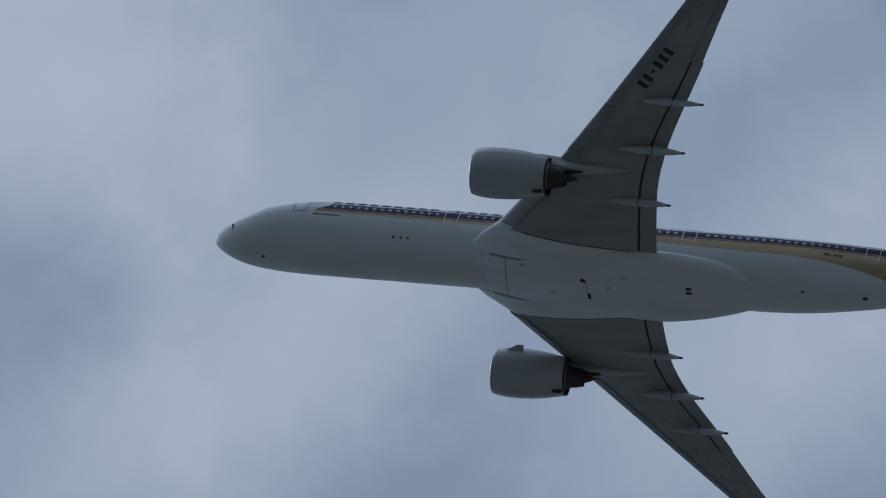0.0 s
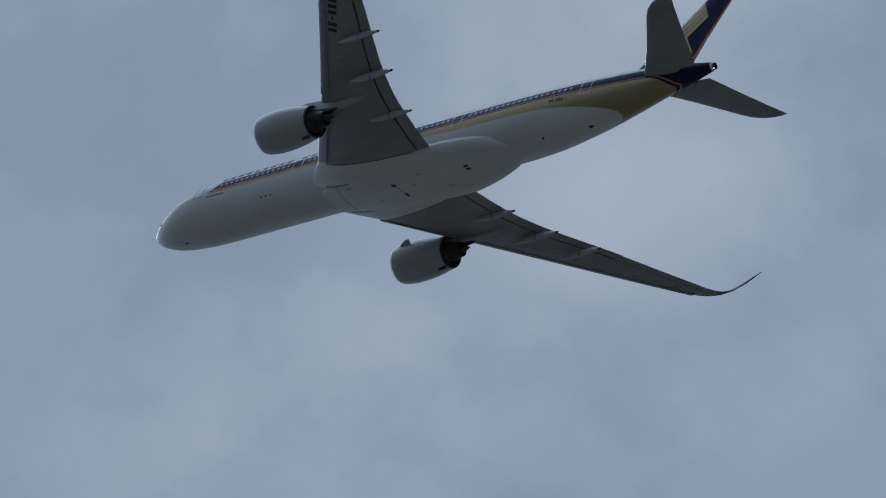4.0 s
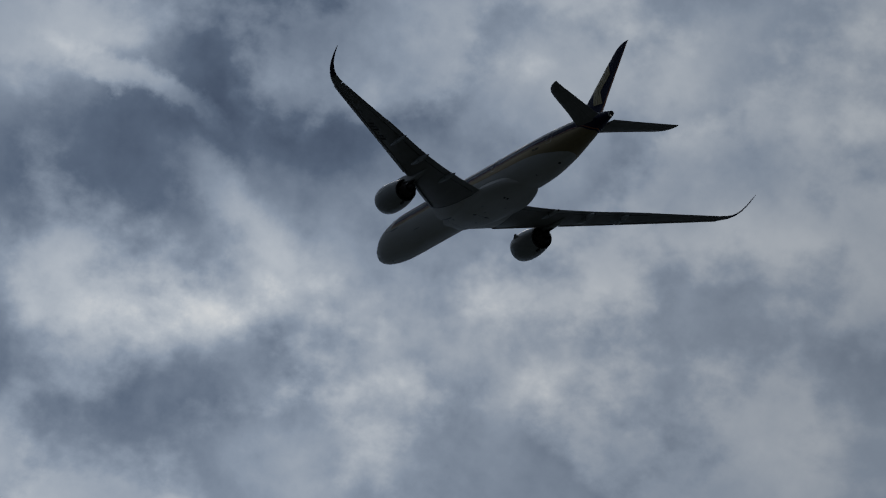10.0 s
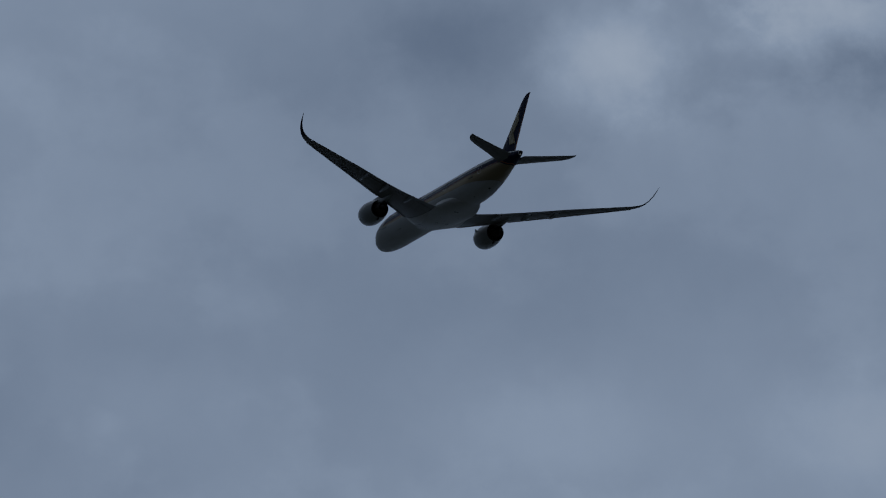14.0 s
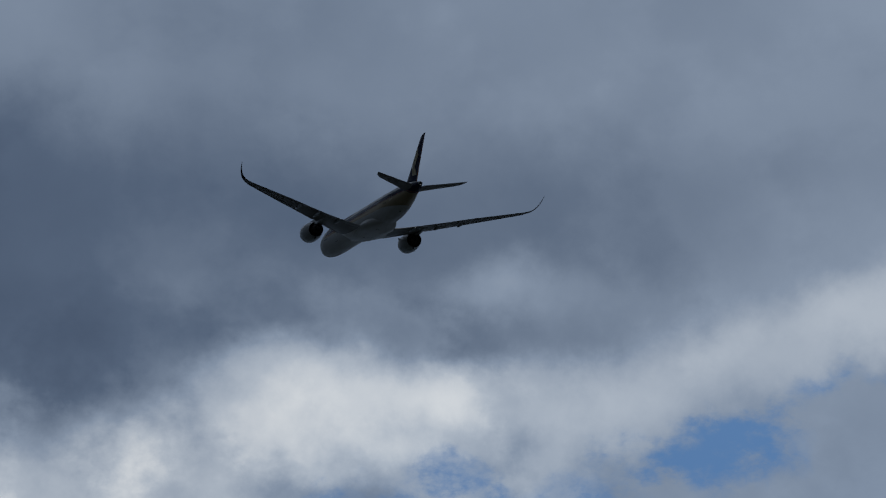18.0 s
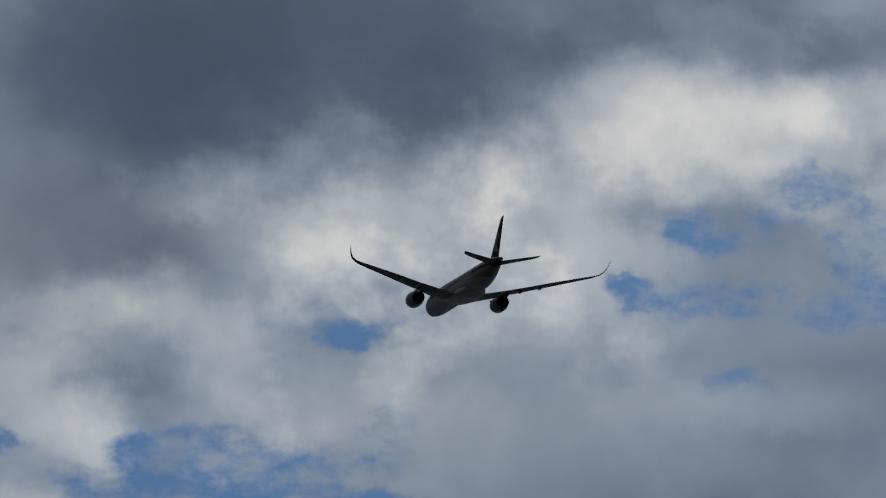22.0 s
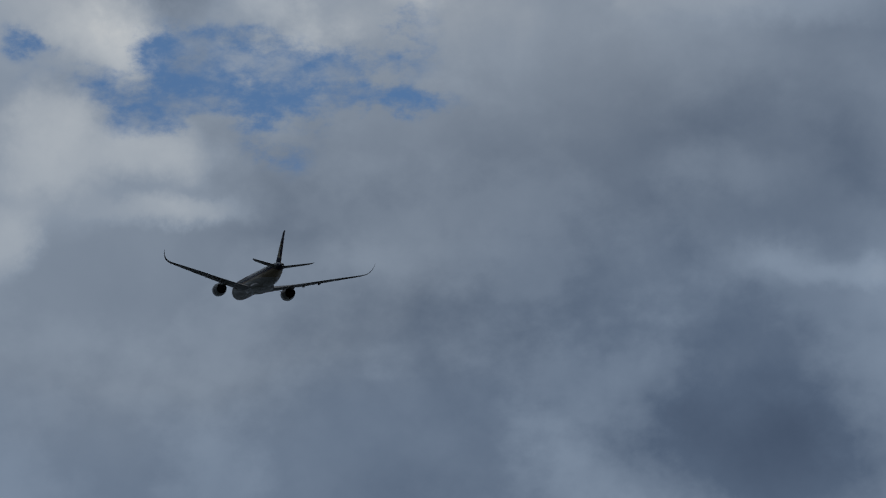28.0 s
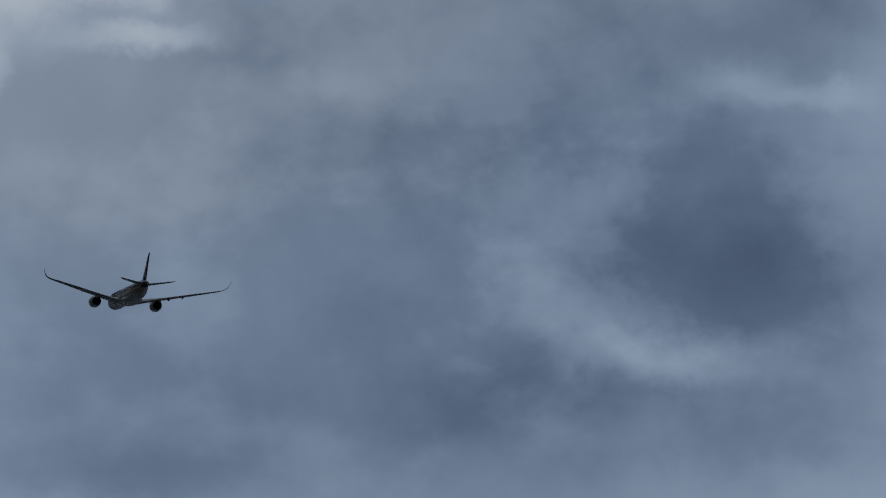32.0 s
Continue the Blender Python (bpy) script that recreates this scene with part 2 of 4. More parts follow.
light = cloud(light, -1.14, 32.66, 2.49, 1.45, 3, -0.034, billow)
light = cloud(light, 1.40, 31.41, 6.84, 1.87, 1, -0.073, billow)
light = cloud(light, 3.36, 34.24, 0.83, 0.83, -0, -0.063, billow)
light = cloud(light, 2.14, 32.79, 0.93, 0.73, 1, 0.168, billow)
light = cloud(light, 3.58, 33.07, 1.24, 0.52, 0, 0.077, billow)
light = cloud(light, 0.79, 32.85, 1.24, 0.62, 2, -0.062, billow)
light = cloud(light, 4.14, 29.91, 1.04, 0.83, 0, 0.077, billow)
light = cloud(light, -1.36, 29.95, 1.45, 0.62, 3, 0.031, billow)
light = cloud(light, -2.74, 27.04, 1.94, 0.53, 1, 0.075, billow)
light = cloud(light, -3.09, 27.09, 0.88, 0.35, 1, 0.125, billow)
light = cloud(light, -1.33, 26.88, 2.64, 0.44, 0, 0.024, billow)
light = cloud(light, 0.52, 27.10, 1.94, 0.56, 14, 0.150, billow)
light = cloud(light, 1.93, 27.48, 1.58, 0.60, 19, 0.243, billow)
light = cloud(light, 1.77, 29.90, 1.41, 0.70, -1, 0.043, billow)
light = cloud(light, -1.37, 27.63, 0.70, 0.53, 0, 0.113, billow)
light = cloud(light, 1.23, 27.97, 2.11, 0.70, -1, 0.048, billow)
light = cloud(light, -0.71, 28.25, 2.64, 0.88, 0, -0.023, billow)
light = cloud(light, -3.88, 27.67, 1.41, 0.88, 2, 0.047, billow)
light = cloud(light, -5.50, 28.61, 3.17, 1.06, 1, -0.071, billow)
light = cloud(light, -4.72, 28.36, 5.81, 2.11, 1, -0.058, billow)
light = cloud(light, -1.11, 28.16, 3.35, 1.23, -1, -0.039, billow)
light = cloud(light, -5.55, 27.20, 2.64, 1.23, 1, -0.035, billow)
light = cloud(light, 0.81, 27.75, 1.76, 1.06, -2, -0.043, billow)
light = cloud(light, -1.13, 27.55, 1.06, 0.53, -1, 0.077, billow)
light = cloud(light, -5.58, 26.14, 1.58, 0.79, 1, 0.188, billow)
light = cloud(light, -4.35, 26.03, 2.11, 0.88, 0, 0.239, billow)
light = cloud(light, -3.37, 26.50, 1.94, 0.79, -0, 0.189, billow)
light = cloud(light, -2.30, 26.74, 1.94, 0.63, -1, 0.161, billow)
light = cloud(light, -1.15, 26.82, 1.58, 0.53, -1, 0.144, billow)
light = cloud(light, -0.91, 26.31, 0.62, 0.63, -1, 0.247, billow)
light = cloud(light, -0.00, 27.01, 1.58, 0.46, -2, 0.091, billow)
light = cloud(light, -3.13, 25.72, 1.06, 0.46, -0, 0.217, billow)
light = cloud(light, -3.76, 25.26, 1.76, 0.49, 0, 0.197, billow)
light = cloud(light, -0.41, 26.58, 0.88, 0.46, -2, 0.170, billow)
light = cloud(light, -1.96, 26.37, 0.53, 0.25, -1, 0.142, billow)
light = cloud(light, -6.67, 27.17, 4.23, 1.76, -0, -0.128, billow)
light = cloud(light, -3.76, 27.22, 2.64, 0.97, -2, -0.103, billow)
light = cloud(light, -1.38, 27.24, 2.11, 0.56, -3, -0.143, billow)
light = cloud(light, -7.09, 25.89, 2.11, 0.79, 0, -0.080, billow)
light = cloud(light, -6.69, 25.32, 1.50, 0.46, -0, 0.236, billow)
light = cloud(light, -7.32, 24.97, 0.88, 0.44, 0, 0.083, billow)
light = cloud(light, -7.53, 24.35, 0.70, 0.53, 0, 0.240, billow)
light = cloud(light, -6.19, 24.84, 0.70, 0.46, -0, 0.188, billow)
light = cloud(light, -5.66, 25.58, 0.88, 0.62, -1, 0.094, billow)
light = cloud(light, -5.00, 25.48, 0.70, 0.35, -1, 0.087, billow)
light = cloud(light, -7.16, 24.66, 1.06, 0.32, 0, -0.113, billow)
light = cloud(light, -3.98, 24.89, 1.94, 0.70, -1, 0.060, billow)
light = cloud(light, -3.14, 24.25, 3.52, 0.63, -2, 0.027, billow)
light = cloud(light, -1.36, 24.45, 1.94, 0.79, -3, -0.102, billow)
light = cloud(light, -2.11, 26.82, 1.23, 0.53, -2, 0.066, billow)
light = cloud(light, -2.62, 27.01, 0.88, 0.53, -2, 0.057, billow)
light = cloud(light, -1.14, 26.86, 1.06, 0.53, -3, 0.062, billow)
light = cloud(light, -3.81, 26.30, 1.23, 0.70, -2, -0.024, billow)
light = cloud(light, -7.96, 24.81, 1.06, 0.70, 0, 0.090, billow)
light = cloud(light, -7.14, 25.25, 1.23, 0.39, -0, 0.032, billow)
light = cloud(light, -7.77, 23.57, 0.70, 0.53, -0, 0.046, billow)
light = cloud(light, -8.05, 23.66, 0.44, 0.39, 0, 0.146, billow)
light = cloud(light, -8.14, 23.33, 0.53, 0.32, 0, 0.102, billow)
light = cloud(light, -6.39, 24.54, 1.94, 0.39, -1, 0.062, billow)
light = cloud(light, -4.54, 24.66, 2.29, 0.97, -1, 0.042, billow)
light = cloud(light, -2.55, 24.00, 2.82, 1.32, -2, -0.053, billow)
light = cloud(light, -3.92, 23.15, 4.40, 0.88, -2, -0.047, billow)
light = cloud(light, -2.00, 22.96, 2.29, 0.88, -3, -0.044, billow)
light = cloud(light, -6.14, 22.90, 1.58, 0.44, -1, -0.071, billow)
light = cloud(light, -5.54, 25.50, 0.53, 0.44, -1, -0.059, billow)
light = cloud(light, -2.08, 24.51, 1.58, 0.32, -3, 0.098, billow)
light = cloud(light, -8.04, 23.30, 0.88, 0.70, -1, 0.112, billow)
light = cloud(light, -7.25, 23.39, 0.88, 0.35, -1, 0.214, billow)
light = cloud(light, -8.35, 22.77, 0.35, 0.53, -1, 0.194, billow)
light = cloud(light, -6.83, 23.00, 0.88, 0.25, -1, 0.095, billow)
light = cloud(light, -2.76, 23.22, 1.06, 0.35, -3, 0.095, billow)
light = cloud(light, -2.28, 22.54, 0.63, 0.39, -3, 0.070, billow)
light = cloud(light, -1.68, 22.37, 0.70, 0.21, -3, 0.102, billow)
light = cloud(light, -2.39, 21.00, 2.20, 0.92, -3, -0.133, billow)
light = cloud(light, -2.06, 20.72, 1.06, 0.53, -3, 0.037, billow)
light = cloud(light, -3.14, 20.40, 1.58, 0.39, -11, 0.162, billow)
light = cloud(light, -4.24, 21.04, 1.23, 0.35, -32, 0.059, billow)
light = cloud(light, -3.69, 20.07, 1.41, 0.32, -3, -0.030, billow)
light = cloud(light, -4.84, 21.28, 7.39, 2.64, -2, -0.042, billow)
light = cloud(light, -4.78, 19.73, 7.39, 1.06, -2, -0.028, billow)
light = cloud(light, -4.76, 20.07, 1.67, 0.49, -2, -0.042, billow)
light = cloud(light, -7.43, 19.67, 2.46, 0.42, -1, -0.068, billow)
light = cloud(light, -2.52, 19.28, 2.11, 0.35, -3, 0.048, billow)
light = cloud(light, -7.20, 22.99, 0.88, 0.21, -1, 0.144, billow)
light = cloud(light, -5.91, 22.59, 1.41, 0.53, -2, 0.045, billow)
light = cloud(light, -2.39, 22.50, 0.70, 0.28, -3, 0.069, billow)
light = cloud(light, -4.00, 20.85, 1.94, 0.70, -2, 0.047, billow)
light = cloud(light, 7.01, 40.77, 1.85, 1.41, 6, -0.032, billow)
light = cloud(light, 8.71, 40.92, 1.85, 1.41, 4, -0.048, billow)
light = cloud(light, 10.42, 41.02, 1.85, 1.41, 3, -0.032, billow)
light = cloud(light, 7.27, 39.48, 1.85, 1.41, 5, 0.032, billow)
light = cloud(light, 10.68, 39.73, 1.85, 1.41, 3, 0.064, billow)
light = cloud(light, 12.39, 39.79, 1.85, 1.41, 1, 0.080, billow)
light = cloud(light, 7.52, 38.20, 1.85, 1.41, 5, 0.060, billow)
light = cloud(light, 9.23, 38.34, 1.85, 1.41, 4, 0.044, billow)
light = cloud(light, 10.94, 38.44, 1.85, 1.41, 3, 0.080, billow)
light = cloud(light, 12.65, 38.50, 1.85, 1.41, 1, 0.096, billow)
light = cloud(light, 4.63, 37.58, 1.85, 1.41, 4, -0.032, billow)
light = cloud(light, 6.35, 37.69, 1.85, 1.41, 3, 0.074, billow)
light = cloud(light, 8.06, 37.75, 1.85, 1.41, 1, 0.081, billow)
light = cloud(light, 3.08, 36.15, 1.85, 1.41, 5, 0.048, billow)
light = cloud(light, 4.80, 36.29, 1.85, 1.41, 4, 0.112, billow)
light = cloud(light, 6.52, 36.39, 1.85, 1.41, 3, 0.080, billow)
light = cloud(light, 4.96, 35.00, 1.85, 1.41, 4, 0.064, billow)
light = cloud(light, 6.68, 35.10, 1.85, 1.41, 3, 0.064, billow)
light = cloud(light, 8.40, 35.16, 1.85, 1.41, 1, 0.048, billow)
light = cloud(light, -5.18, 28.23, 1.85, 1.41, 1, -0.175, billow)
light = cloud(light, -3.45, 28.24, 1.85, 1.41, -0, -0.160, billow)
light = cloud(light, -1.73, 28.23, 1.85, 1.41, -1, -0.080, billow)
light = cloud(light, -0.00, 28.19, 1.85, 1.41, -2, -0.080, billow)
light = cloud(light, -5.22, 26.94, 1.85, 1.41, 1, -0.028, billow)
light = cloud(light, -0.04, 26.90, 1.85, 1.41, -2, 0.078, billow)
light = cloud(light, -3.53, 25.65, 1.85, 1.41, -0, 0.023, billow)
light = cloud(light, -0.08, 25.60, 1.85, 1.41, -2, 0.032, billow)
light = cloud(light, -6.68, 27.23, 1.85, 1.41, -0, -0.239, billow)
light = cloud(light, -4.96, 27.22, 1.85, 1.41, -1, -0.071, billow)
light = cloud(light, -3.31, 25.88, 1.85, 1.41, -2, 0.035, billow)
light = cloud(light, -1.58, 25.82, 1.85, 1.41, -3, 0.033, billow)
light = cloud(light, -6.83, 24.64, 1.85, 1.41, -0, 0.037, billow)
light = cloud(light, -5.11, 24.63, 1.85, 1.41, -1, 0.028, billow)
light = cloud(light, -7.29, 26.01, 1.85, 1.41, -0, -0.030, billow)
light = cloud(light, -5.56, 26.00, 1.85, 1.41, -1, 0.022, billow)
light = cloud(light, -3.84, 25.96, 1.85, 1.41, -2, 0.032, billow)
light = cloud(light, -5.64, 24.70, 1.85, 1.41, -1, 0.074, billow)
light = cloud(light, -2.20, 24.60, 1.85, 1.41, -3, 0.022, billow)
light = cloud(light, -4.00, 23.37, 1.85, 1.41, -2, -0.050, billow)
light = cloud(light, -2.27, 23.31, 1.85, 1.41, -2, -0.085, billow)
light = cloud(light, -2.36, 23.17, 1.85, 1.41, -3, -0.038, billow)
light = cloud(light, -5.90, 22.02, 1.85, 1.41, -2, -0.045, billow)
light = cloud(light, -4.17, 21.96, 1.85, 1.41, -2, -0.088, billow)
light = cloud(light, -2.45, 21.88, 1.85, 1.41, -3, -0.107, billow)
light = cloud(light, -7.71, 20.76, 1.85, 1.41, -1, -0.048, billow)
light = cloud(light, -5.99, 20.72, 1.85, 1.41, -2, -0.048, billow)
light = cloud(light, -4.26, 20.67, 1.85, 1.41, -2, -0.096, billow)
light = cloud(light, -2.54, 20.59, 1.85, 1.41, -3, -0.080, billow)
light = cloud(light, 9.40, 42.80, 1.85, 1.41, 6, -0.096, billow)
light = cloud(light, 11.09, 42.95, 1.85, 1.41, 4, -0.048, billow)
light = cloud(light, 9.72, 41.51, 1.85, 1.41, 6, -0.048, billow)
light = cloud(light, 11.42, 41.66, 1.85, 1.41, 4, -0.048, billow)
light = cloud(light, 13.12, 41.75, 1.85, 1.41, 2, 0.032, billow)
light = cloud(light, 14.84, 41.80, 1.85, 1.41, 1, 0.048, billow)
light = cloud(light, 10.04, 40.22, 1.85, 1.41, 5, -0.048, billow)
light = cloud(light, 13.44, 40.46, 1.85, 1.41, 2, 0.048, billow)
light = cloud(light, 15.15, 40.51, 1.85, 1.41, 1, 0.112, billow)
light = cloud(light, 1.95, 35.47, 1.85, 1.41, 2, 0.064, billow)
light = cloud(light, 3.68, 35.50, 1.85, 1.41, 0, 0.064, billow)
light = cloud(light, 5.40, 35.50, 1.85, 1.41, -1, 0.048, billow)
light = cloud(light, 2.02, 34.17, 1.85, 1.41, 2, 0.032, billow)
light = cloud(light, 5.47, 34.20, 1.85, 1.41, -1, 0.064, billow)
light = cloud(light, 0.37, 32.81, 1.85, 1.41, 3, -0.064, billow)
light = cloud(light, 2.09, 32.88, 1.85, 1.41, 2, -0.032, billow)
light = cloud(light, 3.82, 32.91, 1.85, 1.41, 0, -0.048, billow)
light = cloud(light, -3.54, 29.94, 1.85, 1.41, 2, -0.096, billow)
light = cloud(light, -1.81, 29.97, 1.85, 1.41, 1, -0.048, billow)
light = cloud(light, -0.08, 29.98, 1.85, 1.41, -0, -0.032, billow)
light = cloud(light, 1.64, 28.67, 1.85, 1.41, -1, -0.032, billow)
light = cloud(light, 1.63, 27.37, 1.85, 1.41, -1, 0.032, billow)
light = cloud(light, -5.53, 22.46, 1.85, 1.41, -2, -0.034, billow)
light = cloud(light, -3.81, 22.40, 1.85, 1.41, -2, -0.040, billow)
light = cloud(light, -2.09, 22.32, 1.85, 1.41, -3, -0.027, billow)
light = cloud(light, -3.90, 21.11, 1.85, 1.41, -2, -0.032, billow)
light = cloud(light, -2.17, 21.02, 1.85, 1.41, -3, -0.032, billow)
light = cloud(light, -7.43, 19.91, 1.85, 1.41, -1, -0.064, billow)
light = cloud(light, -5.71, 19.87, 1.85, 1.41, -2, -0.064, billow)
light = cloud(light, -3.98, 19.81, 1.85, 1.41, -2, -0.064, billow)
light = cloud(light, -2.26, 19.73, 1.85, 1.41, -3, -0.064, billow)
# thick banks never go darker, thin ones never brighter, than this
light = calc("MULTIPLY_ADD", calc("TANH", calc("DIVIDE", light, 0.42)), 0.42, calc("MULTIPLY_ADD", grain, texture, 0.468))
# clear sky between the banks
gaps = calc("ADD", 0.0, 0.0)
gaps = cloud(gaps, 1.66, 26.87, 1.06, 0.25, -1, 1.000)
gaps = cloud(gaps, 2.19, 26.79, 0.70, 0.25, -1, 0.800)
gaps = cloud(gaps, -2.50, 26.02, 0.70, 0.39, -1, 1.200)
gaps = cloud(gaps, -1.66, 26.16, 0.63, 0.32, -1, 1.000)
gaps = cloud(gaps, -2.11, 25.80, 0.97, 0.35, -1, 0.700)
gaps = cloud(gaps, -1.19, 25.56, 1.06, 0.56, -1, 0.800)
gaps = cloud(gaps, -0.11, 26.33, 1.32, 0.42, 8, 1.000)
gaps = cloud(gaps, 0.55, 26.51, 0.88, 0.53, 13, 1.000)
gaps = cloud(gaps, 0.09, 25.84, 0.88, 0.63, -2, 0.700)
gaps = cloud(gaps, -5.32, 25.31, 0.88, 0.25, 1, 1.000)
gaps = cloud(gaps, -3.05, 25.44, 0.53, 0.21, -0, 0.700)
gaps = cloud(gaps, -1.90, 25.34, 1.41, 0.32, -1, 0.500)
gaps = cloud(gaps, -0.47, 26.12, 0.70, 0.35, -2, 0.500)
gaps = cloud(gaps, -0.83, 25.86, 1.06, 0.53, -1, 0.500)
gaps = cloud(gaps, -5.41, 25.31, 0.81, 0.35, -1, 0.700)
gaps = cloud(gaps, -5.15, 25.22, 0.44, 0.21, -1, 0.600)
gaps = cloud(gaps, -3.07, 25.42, 0.44, 0.16, -2, 0.600)
gaps = cloud(gaps, -1.15, 25.17, 1.06, 0.32, -3, 0.900)
gaps = cloud(gaps, -2.40, 24.71, 0.56, 0.21, -2, 0.500)
gaps = cloud(gaps, -6.66, 24.25, 1.23, 0.39, -0, 1.200)
gaps = cloud(gaps, -5.96, 24.10, 0.88, 0.26, -1, 1.100)
gaps = cloud(gaps, -5.21, 24.24, 0.53, 0.49, -1, 0.700)
gaps = cloud(gaps, -5.06, 24.52, 0.53, 0.44, -1, 0.400)
gaps = cloud(gaps, -6.87, 23.92, 1.85, 0.60, -6, 1.000)
gaps = cloud(gaps, -6.04, 23.81, 1.32, 0.39, -1, 1.200)
gaps = cloud(gaps, -5.25, 23.77, 0.88, 0.21, -1, 1.100)
gaps = cloud(gaps, -8.17, 24.32, 0.39, 0.25, 0, 0.800)
gaps = cloud(gaps, -6.29, 23.35, 0.70, 0.32, -1, 0.600)
gaps = cloud(gaps, -7.75, 23.97, 0.44, 0.35, -0, 0.600)
gaps = cloud(gaps, -7.33, 23.62, 0.70, 0.25, -0, 0.600)
gaps = cloud(gaps, -1.67, 26.08, 0.62, 0.35, 17, 1.000)
gaps = cloud(gaps, -2.38, 25.32, 1.23, 0.35, -2, 0.500)
gaps = cloud(gaps, -1.51, 25.19, 0.70, 0.53, -3, 0.600)
# where the cloud is lit warm rather than blue-grey
warm = calc("ADD", 0.0, 0.0)
warm = cloud(warm, -6.13, 23.12, 4.58, 2.11, -1, 0.800)
warm = cloud(warm, -4.54, 24.59, 2.99, 1.58, -1, 0.800)
warm = cloud(warm, -7.65, 25.60, 2.11, 1.94, 0, 0.600)
warm = cloud(warm, -7.70, 24.72, 1.94, 1.06, 0, 0.500)
warm = cloud(warm, -2.83, 23.66, 3.87, 1.76, -2, 0.600)
warm = cloud(warm, -7.90, 22.86, 2.82, 2.29, -1, 0.900)
warm = cloud(warm, -5.82, 22.37, 2.46, 1.58, -2, 0.500)
warm = cloud(warm, -7.51, 22.36, 2.99, 1.94, -1, 0.900)
warm = cloud(warm, 0.38, 25.13, 1.94, 0.88, -2, 0.900)
warm = cloud(warm, -4.52, 26.24, 3.17, 1.23, 0, 0.400)
warm = cloud(warm, 7.60, 35.47, 4.40, 2.29, 2, 0.350)
warm = cloud(warm, -7.10, 25.76, 2.29, 1.06, 0, 0.600)
tone = ramp(WT, calc("MULTIPLY", light, 1.0, clamp=True), [
    (0.0, (0.030, 0.045, 0.080)), (0.25, (0.086, 0.117, 0.172)), (0.5, (0.224, 0.272, 0.345)),
    (0.75, (0.41, 0.45, 0.50)), (1.0, (0.70, 0.705, 0.695))])
tone = blend(WT, calc("MULTIPLY", warm, 1.0, clamp=True), tone, vec("MULTIPLY", tone, (1.045, 1.0, 0.955)))
# bluer through the thicker air low down
tone = blend(WT, smooth(WT, height, 28.0, 22.0), tone, vec("MULTIPLY", tone, (0.93, 1.0, 1.07)))
streaky = vec("MULTIPLY", way, (1.0, 1.0, 1.7))
wisps = calc("ADD", calc("MULTIPLY", calc("SUBTRACT", fbm(WT, streaky, 70.0, 10.0, 0.64), 0.5), 8.5), gaps)
clear = calc("MULTIPLY", smooth(WT, wisps, -0.1, 1.6), smooth(WT, gaps, 0.0, 0.75))
# thin veils of cloud across the gaps
veil = calc("MULTIPLY_ADD", smooth(WT, fbm(WT, streaky, 95.0, 9.0, 0.62), 0.36, 0.60), 0.7, 0.25)
clear = calc("MULTIPLY", clear, veil)
nishita = WT.nodes.new("ShaderNodeTexSky")
nishita.sky_type, nishita.sun_disc = "NISHITA", False
nishita.sun_elevation, nishita.sun_rotation = radians(SUN_HEIGHT), radians(SUN_BEARING)
blue = vec("MULTIPLY", nishita.outputs[0], (BLUE * 0.36, BLUE * 0.72, BLUE * 1.2))
sky_now = blend(WT, clear, tone, blue)
# towards the hidden sun the cover is thinner and brighter
side = calc("MULTIPLY", smooth(WT, across, 19.0, 3.0), smooth(WT, across, -45.0, -15.0))
gain = calc("MULTIPLY_ADD", side, GAIN - 1.0, 1.0)
# the cover darkens towards the horizon
gain = calc("MULTIPLY", gain, calc("MULTIPLY_ADD", smooth(WT, height, -2.0, 18.0), 0.7, 0.3))
back = WT.nodes.new("ShaderNodeBackground")
WT.links.new(sky_now, back.inputs[0]), WT.links.new(gain, back.inputs[1])
WT.links.new(back.outputs[0], WT.nodes.new("ShaderNodeOutputWorld").inputs[0])

sun = new("sun", bpy.data.lights.new("sun", "SUN"))
sun.data.energy, sun.data.angle, sun.data.color = SUN_POWER, radians(12), (1.0, 0.96, 0.9)
sun.matrix_world = look((0, 0, 0), (-math.sin(radians(SUN_BEARING)) * math.cos(radians(SUN_HEIGHT)),
                                    -math.cos(radians(SUN_BEARING)) * math.cos(radians(SUN_HEIGHT)), -math.sin(radians(SUN_HEIGHT))))
sun.location = (0, 0, 50)


